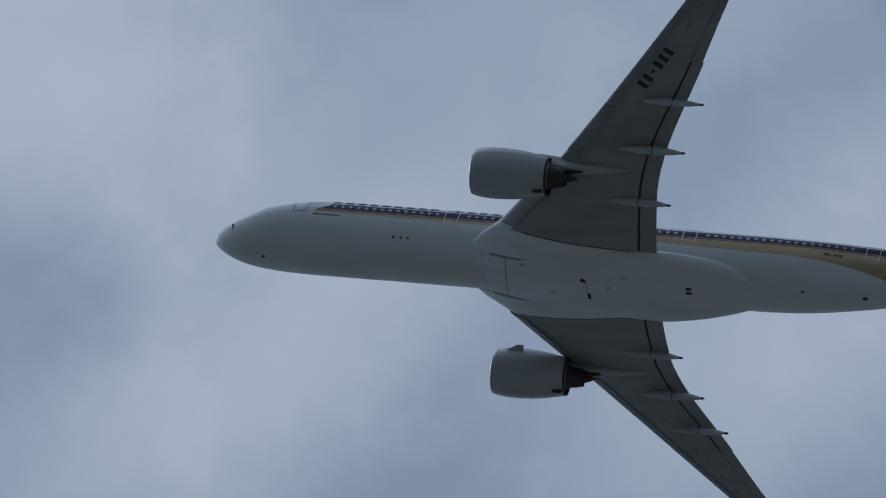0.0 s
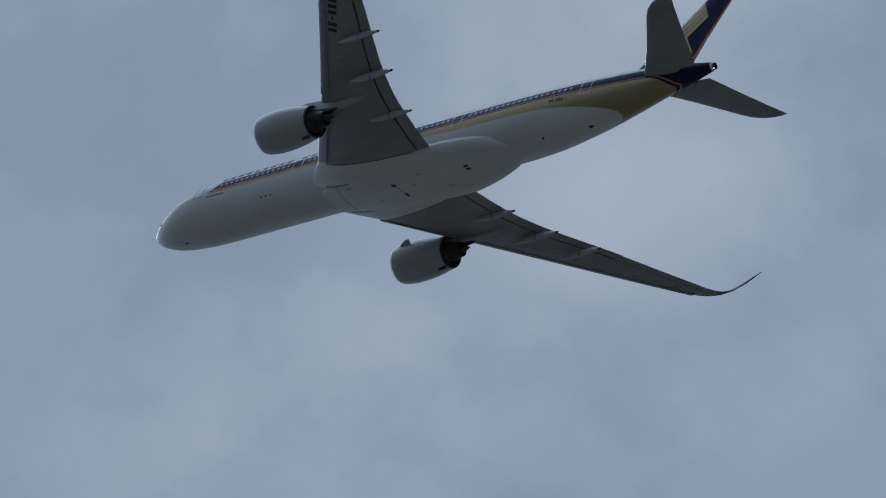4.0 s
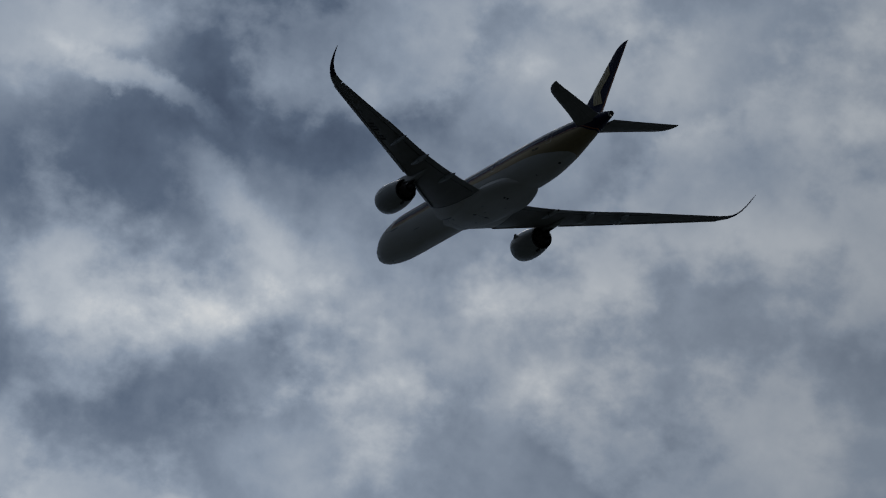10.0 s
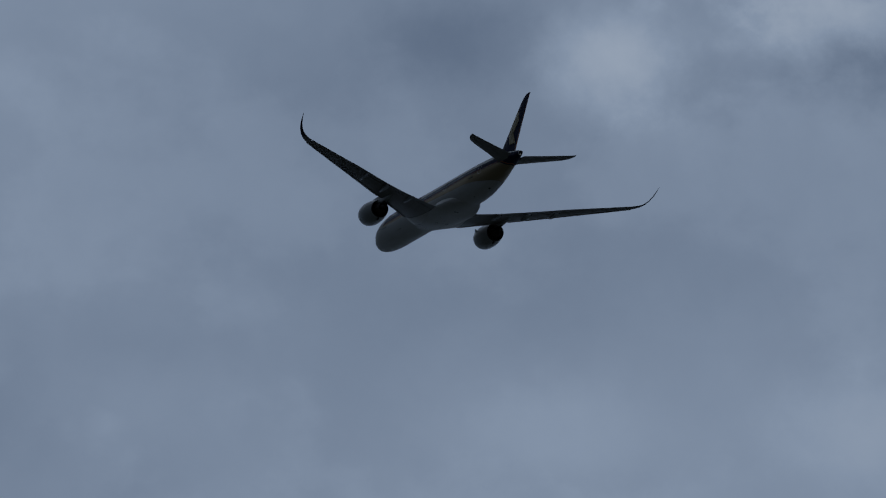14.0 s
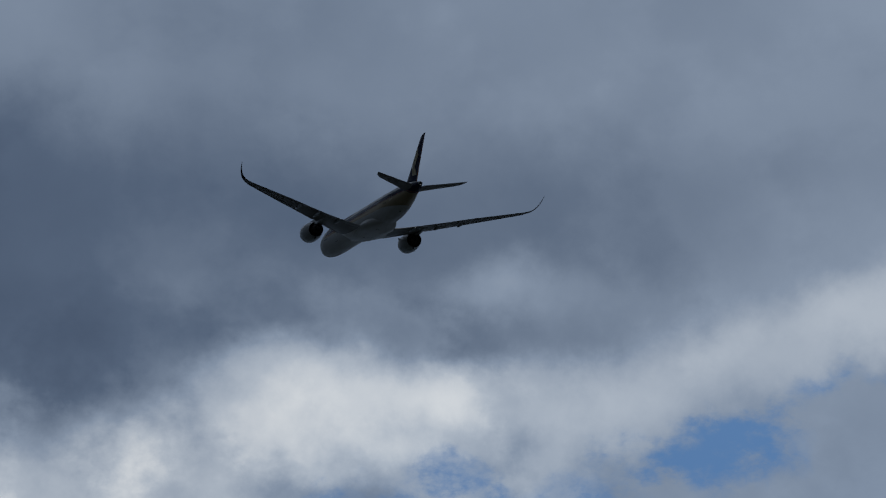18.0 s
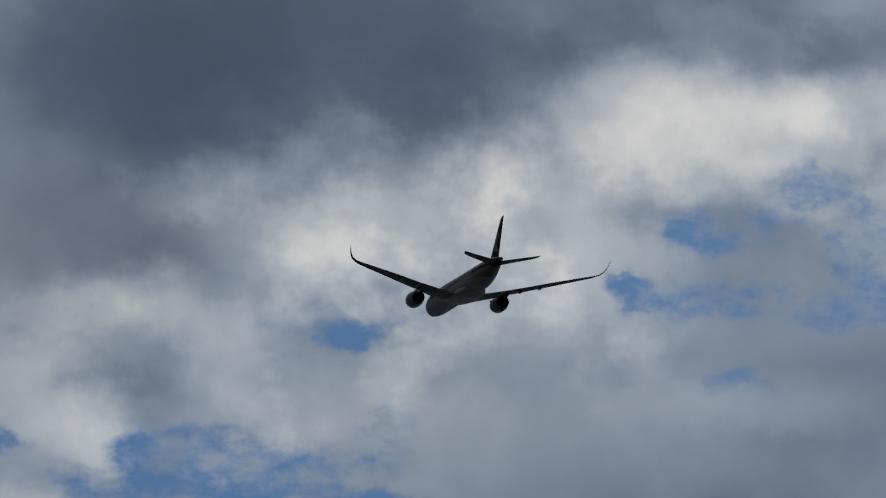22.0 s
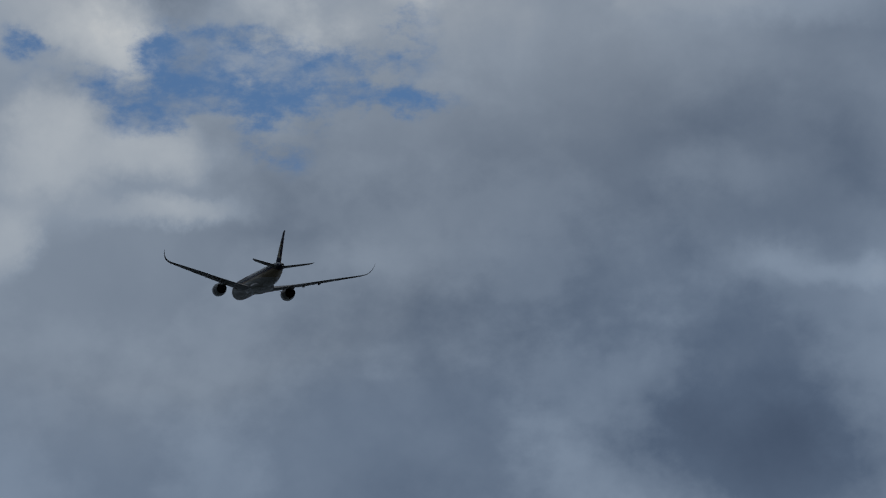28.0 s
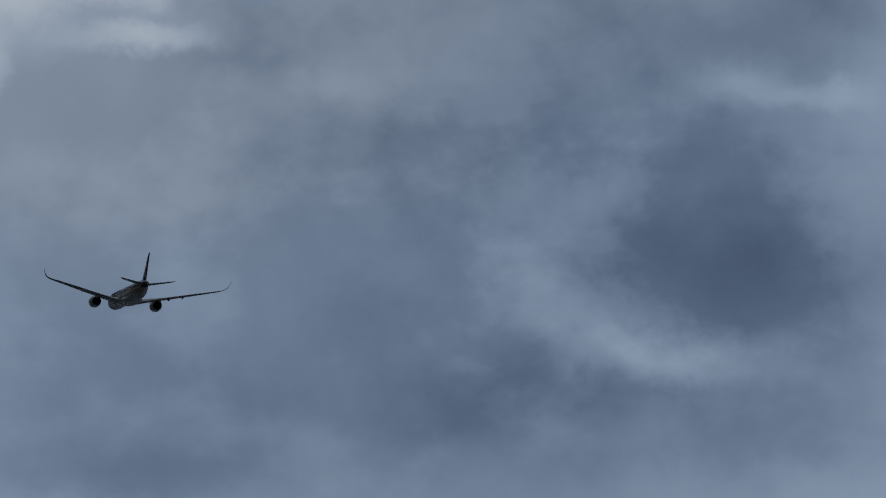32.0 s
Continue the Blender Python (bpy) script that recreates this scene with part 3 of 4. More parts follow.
# ---- materials ----
def material(name, colour, rough=0.4, metal=0.0, coat=0.0, grime=0.12, scale=0.6, streak=(0.25, 1.0, 1.0), glow=0.0, bump=0.0, shine=0.5):
    m = bpy.data.materials.new(name)
    m.use_nodes = True
    t = m.node_tree
    s = t.nodes["Principled BSDF"]
    at = t.nodes.new("ShaderNodeTexCoord").outputs["Object"]
    stretched = vec("MULTIPLY", at, streak, t)
    a = fbm(t, stretched, scale, 5.0, 0.6)
    b = fbm(t, at, scale * 9.0, 4.0, 0.6)
    dirt = calc("MULTIPLY_ADD", a, 0.75, calc("MULTIPLY", b, 0.25, tree=t), tree=t)
    low = tuple(c * (1 - grime) * k for c, k in zip(colour, (0.98, 0.97, 0.93)))
    high = tuple(min(1, c * (1 + grime * 0.6)) for c in colour)
    t.links.new(ramp(t, dirt, [(0.3, low), (0.55, colour), (0.8, high)]), s.inputs["Base Color"])
    t.links.new(calc("MULTIPLY_ADD", b, 0.2, rough - 0.1, tree=t), s.inputs["Roughness"])
    s.inputs["Metallic"].default_value, s.inputs["Coat Weight"].default_value = metal, coat
    s.inputs["Coat Roughness"].default_value = 0.12
    s.inputs["Specular IOR Level"].default_value = shine
    if bump:
        n = t.nodes.new("ShaderNodeBump")
        n.inputs["Strength"].default_value, n.inputs["Distance"].default_value = bump, 0.02
        t.links.new(a, n.inputs["Height"]), t.links.new(n.outputs[0], s.inputs["Normal"])
    if glow:
        s.inputs["Emission Color"].default_value, s.inputs["Emission Strength"].default_value = (*colour, 1), glow
    return m


WHITE = material("white_paint", (0.63, 0.625, 0.605), 0.5, coat=0.05, shine=0.4, grime=0.10, scale=0.5)
GREY = material("wing_grey", (0.265, 0.262, 0.255), 0.5, grime=0.18, scale=0.45, streak=(0.3, 1, 1))
NACELLE = material("nacelle_paint", (0.35, 0.355, 0.35), 0.4, coat=0.2, grime=0.14, scale=0.6)
FAIRING = material("fairing_paint", (0.40, 0.415, 0.42), 0.42, grime=0.14, scale=0.5)
NAVY = material("navy_paint", (0.014, 0.016, 0.056), 0.5, shine=0.12, grime=0.1)
GOLD = material("gold_paint", (0.40, 0.31, 0.175), 0.4, metal=0.6, grime=0.12)
RED = material("orange_red_paint", (0.46, 0.14, 0.05), 0.4)
SILVER = material("bare_metal", (0.34, 0.34, 0.345), 0.4, metal=1.0)
BURNT = material("burnt_metal", (0.045, 0.038, 0.034), 0.5, metal=0.6, grime=0.3, scale=1.5)
BROWN = material("brown_metal", (0.06, 0.042, 0.035), 0.55, metal=0.4, grime=0.3, scale=1.5)
DARK = material("dark_seal", (0.02, 0.021, 0.023), 0.6)
# pale base colour stands in for the sky's reflection in the cabin windows
GLASS = material("window_sky_reflection", (0.26, 0.28, 0.32), 0.25)
BLACKGLASS = material("cockpit_glass", (0.015, 0.017, 0.02), 0.08, coat=0.6)
PALEGOLD = material("pale_gold_paint", (0.50, 0.41, 0.22), 0.4, metal=0.1)
LINE = material("white_line", (0.8, 0.8, 0.8), 0.4)
PANEL = material("panel_grey", (0.19, 0.20, 0.21), 0.5)
HATCH = material("hatch_paint", (0.42, 0.43, 0.44), 0.5)
SLATGREY = material("slat_grey", (0.22, 0.22, 0.218), 0.5, grime=0.2)
SEAM = material("panel_seam", (0.10, 0.105, 0.11), 0.6)
BEACON = material("red_lens", (0.12, 0.03, 0.025), 0.15, coat=0.6)
TAILLIGHT = material("white_lamp", (1.0, 0.97, 0.9), 0.2, glow=1.2)


def ground_material():
    m = bpy.data.materials.new("dry_grass")
    m.use_nodes = True
    t = m.node_tree
    s = t.nodes["Principled BSDF"]
    at = t.nodes.new("ShaderNodeTexCoord").outputs["Object"]
    big = fbm(t, at, 0.006, 6.0, 0.6)
    where = t.nodes.new("ShaderNodeSeparateXYZ")
    t.links.new(at, where.inputs[0])
    # beyond the unseen pale grass, ground is darkened to cut bounce on the airliner
    out = calc("MULTIPLY_ADD", fbm(t, at, 0.004, 5.0, 0.6), 500.0, where.outputs[1], tree=t)
    dim_bounce = smooth(t, out, 350.0, 800.0)
    fine = fbm(t, at, 0.8, 6.0, 0.65)
    c = blend(t, fine, ramp(t, big, [(0.3, (0.125, 0.13, 0.115)), (0.55, (0.17, 0.172, 0.158)), (0.75, (0.23, 0.23, 0.222))]), (0.17, 0.172, 0.155, 1))
    c = blend(t, dim_bounce, c, ramp(t, big, [(0.3, (0.04, 0.047, 0.038)), (0.7, (0.072, 0.08, 0.068))]))
    t.links.new(c, s.inputs["Base Color"])
    s.inputs["Roughness"].default_value = 0.95
    n = t.nodes.new("ShaderNodeBump")
    t.links.new(fine, n.inputs["Height"]), t.links.new(n.outputs[0], s.inputs["Normal"])
    return m


# ---- mesh helpers ----
def mesh_from(name, verts, faces, smooth_faces=True):
    me = bpy.data.meshes.new(name)
    me.from_pydata([tuple(v) for v in verts], [], faces)
    bm = bmesh.new()
    bm.from_mesh(me)
    bmesh.ops.remove_doubles(bm, verts=bm.verts, dist=1e-4)
    bmesh.ops.recalc_face_normals(bm, faces=bm.faces)
    bm.to_mesh(me)
    bm.free()
    if smooth_faces:
        me.polygons.foreach_set("use_smooth", [True] * len(me.polygons))
        me.set_sharp_from_angle(angle=radians(38))
    return me


def part(name, shape, mat, parent, label=""):
    """One mesh under a thing or a part; shape: (verts, faces) or a mesh."""
    me = shape if isinstance(shape, bpy.types.Mesh) else mesh_from(name, *shape)
    if not me.materials:
        me.materials.append(mat)
    ob = new(name, me)
    ob.parent = parent
    return tagged(ob, label)


def join(*shapes):
    v, f = [], []
    for a, b in shapes:
        o = len(v)
        v += list(a)
        f += [tuple(i + o for i in q) for q in b]
    return v, f


def loft(rings, closed=True, caps=(True, True)):
    """Skin over rings of equal length."""
    n = len(rings[0])
    v = [q for r in rings for q in r]
    f = []
    for i in range(len(rings) - 1):
        for j in range(n if closed else n - 1):
            k = (j + 1) % n
            f.append((i * n + j, i * n + k, (i + 1) * n + k, (i + 1) * n + j))
    if closed and caps[0]:
        f.append(tuple(range(n)))
    if closed and caps[1]:
        f.append(tuple(range((len(rings) - 1) * n, len(rings) * n)))
    return v, f


def curve(knots):
    """A smooth function through (x, value) knots, without overshoot."""
    xs = [k[0] for k in knots]
    ys = [k[1] for k in knots]
    d = [(ys[i + 1] - ys[i]) / (xs[i + 1] - xs[i]) for i in range(len(xs) - 1)]
    m = [d[0]] + [0 if a * b <= 0 else 2 * a * b / (a + b) for a, b in zip(d, d[1:])] + [d[-1]]

    def at(x):
        if x <= xs[0]:
            return ys[0]
        if x >= xs[-1]:
            return ys[-1]
        i = max(j for j in range(len(xs) - 1) if xs[j] <= x)
        h = xs[i + 1] - xs[i]
        s = (x - xs[i]) / h
        return (ys[i] * (2 * s ** 3 - 3 * s ** 2 + 1) + ys[i + 1] * (3 * s ** 2 - 2 * s ** 3)
                + h * (m[i] * (s ** 3 - 2 * s ** 2 + s) + m[i + 1] * (s ** 3 - s ** 2)))
    return at


def span(a, b, n):
    return [a + (b - a) * i / (n - 1) for i in range(n)]


def box(x0, x1, y0, y1, z0, z1):
    v = [(x, y, z) for x in (x0, x1) for y in (y0, y1) for z in (z0, z1)]
    return v, [(0, 1, 3, 2), (4, 6, 7, 5), (0, 4, 5, 1), (2, 3, 7, 6), (0, 2, 6, 4), (1, 5, 7, 3)]


def turned(profile, centre, n=40, caps=(False, False)):
    """A body of revolution along x: profile of (x, radius) round the centre line (y, z)."""
    return loft([[(x, centre[0] + r * math.cos(a), centre[1] + r * math.sin(a)) for a in
                  [2 * math.pi * i / n for i in range(n)]] for x, r in profile], True, caps)


# ---- the ground: one sheet to the horizon ----
def build_ground():
    n = 48
    v = [((i / n - 0.5) * 9600, (j / n - 0.5) * 9600, 0) for i in range(n + 1) for j in range(n + 1)]
    f = [(i * (n + 1) + j, (i + 1) * (n + 1) + j, (i + 1) * (n + 1) + j + 1, i * (n + 1) + j + 1) for i in range(n) for j in range(n)]
    me = mesh_from("ground", v, f)
    me.materials.append(ground_material())
    tagged(new("ground", me), "flat dry grassland under an overcast sky", "ground", kind="structure")


# ---- the airliner: x runs aft from the nose, y to starboard, z up ----
TOP = curve([(0, -0.62), (0.12, -0.40), (0.5, -0.02), (1, 0.31), (2, 0.81), (3, 1.28), (4, 1.72), (5, 2.1), (6, 2.42), (8, 2.85), (10, 3.02), (12, 3.05), (50, 3.05),
             (54, 3.02), (58, 2.85), (61, 2.5), (63.5, 2.05), (65.2, 1.66)])
LOW = curve([(0, -0.72), (0.12, -1.02), (0.5, -1.45), (1, -1.80), (2, -2.22), (3, -2.46), (4.3, -2.64), (6, -2.76), (8, -2.83), (10, -2.85), (43.5, -2.85),
             (46, -2.76), (49, -2.45), (52, -1.98), (55, -1.38), (58, -0.7), (61, 0.02), (63.5, 0.6), (65.2, 0.98)])
HALF = curve([(0, 0.05), (0.12, 0.36), (0.5, 0.78), (1, 1.18), (2, 1.76), (3, 2.19), (4, 2.52), (5, 2.7), (6, 2.82), (8, 2.93), (10, 2.95), (43, 2.95),
              (47, 2.87), (51, 2.55), (55, 2.05), (59, 1.42), (62, 0.95), (64, 0.6), (65.2, 0.34)])
MID = curve([(0, -0.67), (2, -0.55), (5, -0.1), (9, 0.1), (45, 0.1), (53, 0.45), (59, 0.95), (65.2, 1.32)])


def axis(f):
    """The fuselage sits slightly nose-high in the wing's axes."""
    lift = curve([(0, 0.0), (1, 0.1), (5, 0.3), (9, 0.33), (44, 0.02), (48, 0.0)])
    return lambda x: f(x) + lift(x)


TOP, LOW, MID = axis(TOP), axis(LOW), axis(MID)


def skin(x, phi, off=0.0, side=-1):
    """A point of the fuselage: phi in degrees down from the crown, side -1 port, 1 starboard."""
    a = radians(phi)
    zc, c = MID(x), math.cos(a)
    tall = (TOP(x) - zc) if c > 0 else (zc - LOW(x))
    return (x, side * (HALF(x) + off) * math.sin(a), zc + (tall + off) * c)


def phi_of(x, z):
    zc = MID(x)
    tall = (TOP(x) - zc) if z > zc else (zc - LOW(x))
    return math.degrees(math.acos(max(-1, min(1, (z - zc) / tall))))


def wrap(xs, lo, hi, off, side, rows=6):
    """A thin paint layer that follows the fuselage between the angles lo(x) and hi(x)."""
    outer = [[skin(x, p, off, side) for p in span(lo(x), hi(x), rows)] for x in xs]
    inner = [[skin(x, p, off - 0.03, side) for p in span(lo(x), hi(x), rows)] for x in xs]
    return loft([a + b[::-1] for a, b in zip(outer, inner)])


BAND_FOOT = curve([(8, 0.78), (20, 0.72), (45, 0.60), (52, 0.72), (58, 0.95), (61, 1.0), (62, 0.9)])
BAND_HEAD = curve([(8, 1.56), (20, 1.53), (45, 1.44), (52, 1.54), (58, 1.8), (62, 1.95)])


def build_fuselage(plane):
    xs = [0.0, 0.03, 0.08, 0.15, 0.25, 0.4, 0.6, 0.8] + span(1, 10, 28) + span(11, 43, 33) + span(43.5, 65.2, 50)
    rings = [[skin(x, p, 0, -1) if p <= 180 else skin(x, 360 - p, 0, 1) for p in [i * 5 for i in range(72)]] for x in xs]
    hull = part("fuselage", loft(rings), WHITE, plane, "white painted round fuselage with a grey-white belly")
    # livery
    foot, head = BAND_FOOT, BAND_HEAD
    gold_foot = curve([(8, 0.34), (22, 0.16), (30, -0.05), (38, -0.36), (44, -0.55), (48, -0.62)])

    def gold_end(x):
        """The gold's lower edge runs along the side, then round under the tail."""
        if x > 55.3:
            return 180.0
        p = phi_of(x, gold_foot(x))
        s = max(0.0, (x - 45.0) / 10.3)
        return p + (180 - p) * (1 - (1 - s ** 2.6) ** (1 / 2.6))

    def hook(x):
        """Where the navy of the tail cone sweeps down round the hull."""
        return min(180.0, phi_of(x, foot(x) - 0.21) + 100 * max(0.0, (x - 58.6) / 3.1) ** 2.2)
    for side in (-1, 1):
        front = span(8.3, 59.5, 96)
        part("navy_band", wrap(front, lambda x: phi_of(x, head(x) - max(0, 9.3 - x) * 1.1), lambda x: phi_of(x, foot(x)), 0.006, side),
             NAVY, hull, "navy blue window band")
        part("red_line", wrap(front, lambda x: phi_of(x, foot(x) - 0.004), lambda x: phi_of(x, foot(x) - 0.09), 0.009, side, 2), RED, hull, "thin orange-red line")
        part("navy_line", wrap(front, lambda x: phi_of(x, foot(x) - 0.13), lambda x: phi_of(x, foot(x) - 0.21), 0.009, side, 2), NAVY, hull, "thin navy line")
        bend = [45.0 + 10.3 * math.sin(math.pi / 2 * i / 40) for i in range(41)]
        part("gold_band", wrap(span(8.1, 44.9, 60) + bend + span(55.35, 61.9, 24), lambda x: min(179.0, max(phi_of(x, foot(x) - 0.21), hook(x) - 6)),
                               lambda x: max(phi_of(x, foot(x) - 0.21) + 0.4, gold_end(x)), 0.006, side, 22),
             GOLD, hull, "gold band sweeping under the tail")
        part("tail_paint", wrap(span(58.6, 64.95, 70), lambda x: phi_of(x, head(x)) if x < 61.0 else phi_of(x, TOP(x) - 0.35 * (TOP(x) - MID(x))), hook, 0.012, side, 18),
             NAVY, hull, "navy blue tail cone")
        part("tail_line", wrap(span(59.2, 62.2, 60), lambda x: min(179.5, hook(x - 0.62)), lambda x: min(180.0, hook(x - 0.36)), 0.016, side, 3),
             RED, hull, "curved orange-red line on the tail cone")
    return hull

def foil(chord, thick, front=0.0, back=1.0, n=14):
    """A closed supercritical section from front to back of the chord: (x, z) fractions times the chord, upper then lower."""
    def half(s):
        return 5 * thick * (0.2969 * math.sqrt(s) - 0.126 * s - 0.3516 * s * s + 0.2843 * s ** 3 - 0.1036 * s ** 4)
    xs = [front + (back - front) * 0.5 * (1 - math.cos(math.pi * i / n)) if front < 0.01 else front + (back - front) * i / n for i in range(n + 1)]
    up = [(s * chord, (half(s) * 0.95 + 0.004) * chord) for s in xs]
    low = [(s * chord, (-half(s) * (1.05 - 0.55 * max(0, s - 0.55) / 0.45) - 0.002) * chord) for s in xs]
    return up + low[::-1]


def section(points, le, te_z, chord, lean, side):
    """Puts a section at its leading edge, set to run down to te_z at the trailing edge and leaning by lean degrees."""
    out = []
    for x, z in points:
        drop = (te_z - le[2]) * x / chord
        out.append((le[0] + x, side * (le[1] - z * math.sin(radians(lean))), le[2] + drop + z * math.cos(radians(lean))))
    return out


LEAD_X = curve([(2.0, 21.6), (4.8, 23.66), (11.5, 28.92), (29.3, 41.4)])
LEAD_Z = curve([(2.0, -1.35), (4.8, -0.97), (11.5, -0.24), (20.0, 1.08), (29.3, 2.68)])
TRAIL_X = curve([(2.0, 36.0), (3.25, 36.0), (8.5, 36.15), (10.76, 36.52), (20.33, 40.1), (29.3, 43.5)])
TRAIL_Z = curve([(2.0, -2.35), (3.25, -2.2), (10.76, -0.62), (20.33, 1.2), (29.3, 2.72)])
FLAP = curve([(3, 1.5), (10, 1.45), (20, 1.1), (29, 0.62)])
SLAT = curve([(4, 1.0), (12, 0.85), (29, 0.38)])
THICK = curve([(2, 0.135), (8, 0.115), (12, 0.105), (29, 0.095)])


def wing_rings(ys, a, b, side, droop=0.0, shrink=1.0):
    """Sections from a(y) to b(y), metres behind the leading edge."""
    rings = []
    for y in ys:
        chord = TRAIL_X(y) - LEAD_X(y)
        pts = foil(chord, THICK(y), max(0.0, a(y) / chord), min(1.0, b(y) / chord))
        x0 = a(y)
        pts = [(x, z * shrink - droop * abs(x - x0)) for x, z in pts]
        rings.append(section(pts, (LEAD_X(y), y, LEAD_Z(y)), TRAIL_Z(y), chord, 0, side))
    return rings


def moved(rings, dx, dz):
    return [[(x + dx, y, z + dz) for x, y, z in r] for r in rings]


def lengthened(rings, by):
    """Stretches each section aft by by(y) metres, its front edge staying where it is."""
    out = []
    for r in rings:
        a, b = min(q[0] for q in r), max(q[0] for q in r)
        k = 1 + by(abs(r[0][1])) / (b - a)
        out.append([(a + (x - a) * k, y, z) for x, y, z in r])
    return out


def glove_rings(side):
    """The root of the leading edge, drawn out to a wedge where it meets the hull."""
    rings = []
    for y in (2.0, 2.6, 3.2, 3.8, 4.3, 4.75):
        chord, b = TRAIL_X(y) - LEAD_X(y), SLAT(y)
        push = 0.75 * min(1.0, (4.75 - y) / 1.6)
        pts = [(x - push * (1 - min(1.0, x / b)) ** 2, z) for x, z in foil(chord, THICK(y), 0.0, b / chord)]
        rings.append(section(pts, (LEAD_X(y), y, LEAD_Z(y)), TRAIL_Z(y), chord, 0, side))
    return rings


def canoe(tail, length, radius, side, n=18, drop=0.0):
    prof = [(0, 0.02), (0.06, 0.35), (0.16, 0.65), (0.3, 0.9), (0.48, 1.0), (0.66, 0.92), (0.8, 0.7), (0.9, 0.42), (0.97, 0.16), (1, 0.03)]
    rings = []
    for s, r in prof:
        x = tail[0] - length * (1 - s)
        zc = tail[2] + (1 - s) * drop
        rings.append([(x, side * tail[1] + radius * 0.62 * r * math.cos(t), zc + radius * r * math.sin(t) + (0.15 * r * radius))
                      for t in [2 * math.pi * i / n for i in range(n)]])
    return loft(rings)


def build_wing(plane, side):
    word = "port" if side < 0 else "starboard"
    full = lambda y: TRAIL_X(y) - LEAD_X(y)
    cut = lambda y: full(y) - FLAP(y)
    ys = [2.0, 3.0, 4.0, 4.8] + span(5.5, 10.5, 6) + span(11.5, 29.0, 22)
    box_ring = wing_rings(ys, lambda y: SLAT(y), cut, side)
    wing = part(word + "_wing", loft(box_ring), GREY, plane, "swept grey wing bent upwards in flight")
    part("inner_slat", loft(moved(wing_rings(span(4.8, 10.2, 8), lambda y: 0.0, lambda y: SLAT(y) + 0.2, side), -0.12, -0.14)), GREY, wing, "grey drooped leading edge")
    for y0, y1 in ((12.0, 16.2), (16.25, 20.5), (20.55, 24.9), (24.95, 29.25)):
        part("slat", loft(moved(wing_rings(span(y0, y1, 6), lambda y: 0.0, lambda y: SLAT(y) + 0.18, side), -0.10, -0.08)), SLATGREY, wing, "grey leading-edge slat, slightly drooped")
    part("root_edge", loft(glove_rings(side)), WHITE, wing, "pale root of the leading edge")
    part("pylon_edge", loft(wing_rings([10.25, 11.0, 11.9], lambda y: 0.0, lambda y: SLAT(y), side)), GREY, wing)
    for name, y0, y1, gap, droop in (("inner_flap", 3.25, 10.72, 0.2, 0.0), ("outer_flap", 10.76, 20.36, 0.18, 0.0), ("inner_aileron", 20.40, 24.62, 0.05, 0.0), ("outer_aileron", 24.66, 28.9, 0.05, 0.0)):
        rings = wing_rings(span(y0, y1, 9), lambda y, g=gap: cut(y) + g, full, side, droop)
        if name.endswith("aileron"):
            rings = lengthened(rings, lambda y: -0.10 * min(1.0, max(0.0, (28.9 - y) / 5.0)))
        part(name, loft(rings), GREY, wing, "grey trailing-edge " + name.split("_")[1])
        seal = [(y, cut(y)) for y in span(y0, y1, 9)]
        strip = []
        for y, c in seal:
            chord = full(y)
            half = [q for q in foil(chord, THICK(y), max(0.0, (c - 0.02) / chord), (c + gap + 0.02) / chord, 2)]
            half = [(x, z * 0.55 + 0.0 * chord) for x, z in half]
            strip.append(section(half, (LEAD_X(y), y, LEAD_Z(y)), TRAIL_Z(y), chord, 0, side))
        part("cove", loft(strip), DARK, wing, "dark gap in front of the flap")
    # wing tip that curls up into a blade
    tip = [(29.0, 41.19, 43.4, 2.62, 2.68, 10), (29.7, 41.75, 43.68, 2.78, 2.85, 17), (30.4, 42.45, 44.05, 3.02, 3.1, 26), (31.0, 43.2, 44.5, 3.4, 3.5, 42), (31.45, 43.95, 45.0, 3.9, 4.0, 58),
           (31.75, 44.7, 45.55, 4.48, 4.58, 70), (31.92, 45.4, 46.05, 5.02, 5.12, 77), (32.03, 46.05, 46.5, 5.5, 5.58, 80), (32.1, 46.6, 46.82, 5.86, 5.9, 80)]
    rings = [section(foil(x1 - x0, 0.095 + max(0, y - 29.0) * 0.03), (x0, y, z0), z1, x1 - x0, lean, side) for y, x0, x1, z0, z1, lean in tip]
    part("wingtip", loft(rings[:3]), GREY, wing, "grey curved wing tip")
    part("winglet", loft(rings[2:]), NAVY, wing, "navy blue blade-shaped winglet")
    for tail, length, r, drop in (((37.3, 8.0, -1.62), 5.2, 0.42, 0.20), ((38.6, 12.86, -0.92), 5.2, 0.42, 0.05), ((40.16, 17.23, -0.12), 4.9, 0.36, 0.0)):
        fairing = part("flap_track_fairing", canoe(tail, length, r, side, drop=drop), FAIRING, wing, "pale canoe-shaped flap track fairing")
        mid = (tail[0] - 0.5 * length, tail[1], tail[2] + 0.5 * drop)
        part("fairing_seam", turned([(mid[0] - 0.03, r * 0.3), (mid[0] - 0.03, r * 1.005), (mid[0] + 0.03, r * 1.005), (mid[0] + 0.03, r * 0.3)], (0, 0), 24), DARK, fairing, "dark joint round the fairing")
        fairing.children[-1].data.transform(pose(0, side * tail[1], mid[2] + 0.15 * r) @ Matrix.Diagonal((1, 0.62, 1, 1)))
        part("fairing_tip", canoe((tail[0] + 0.03, tail[1], tail[2]), 0.5, 0.13, side), DARK, fairing, "dark fairing tip")
    return wing


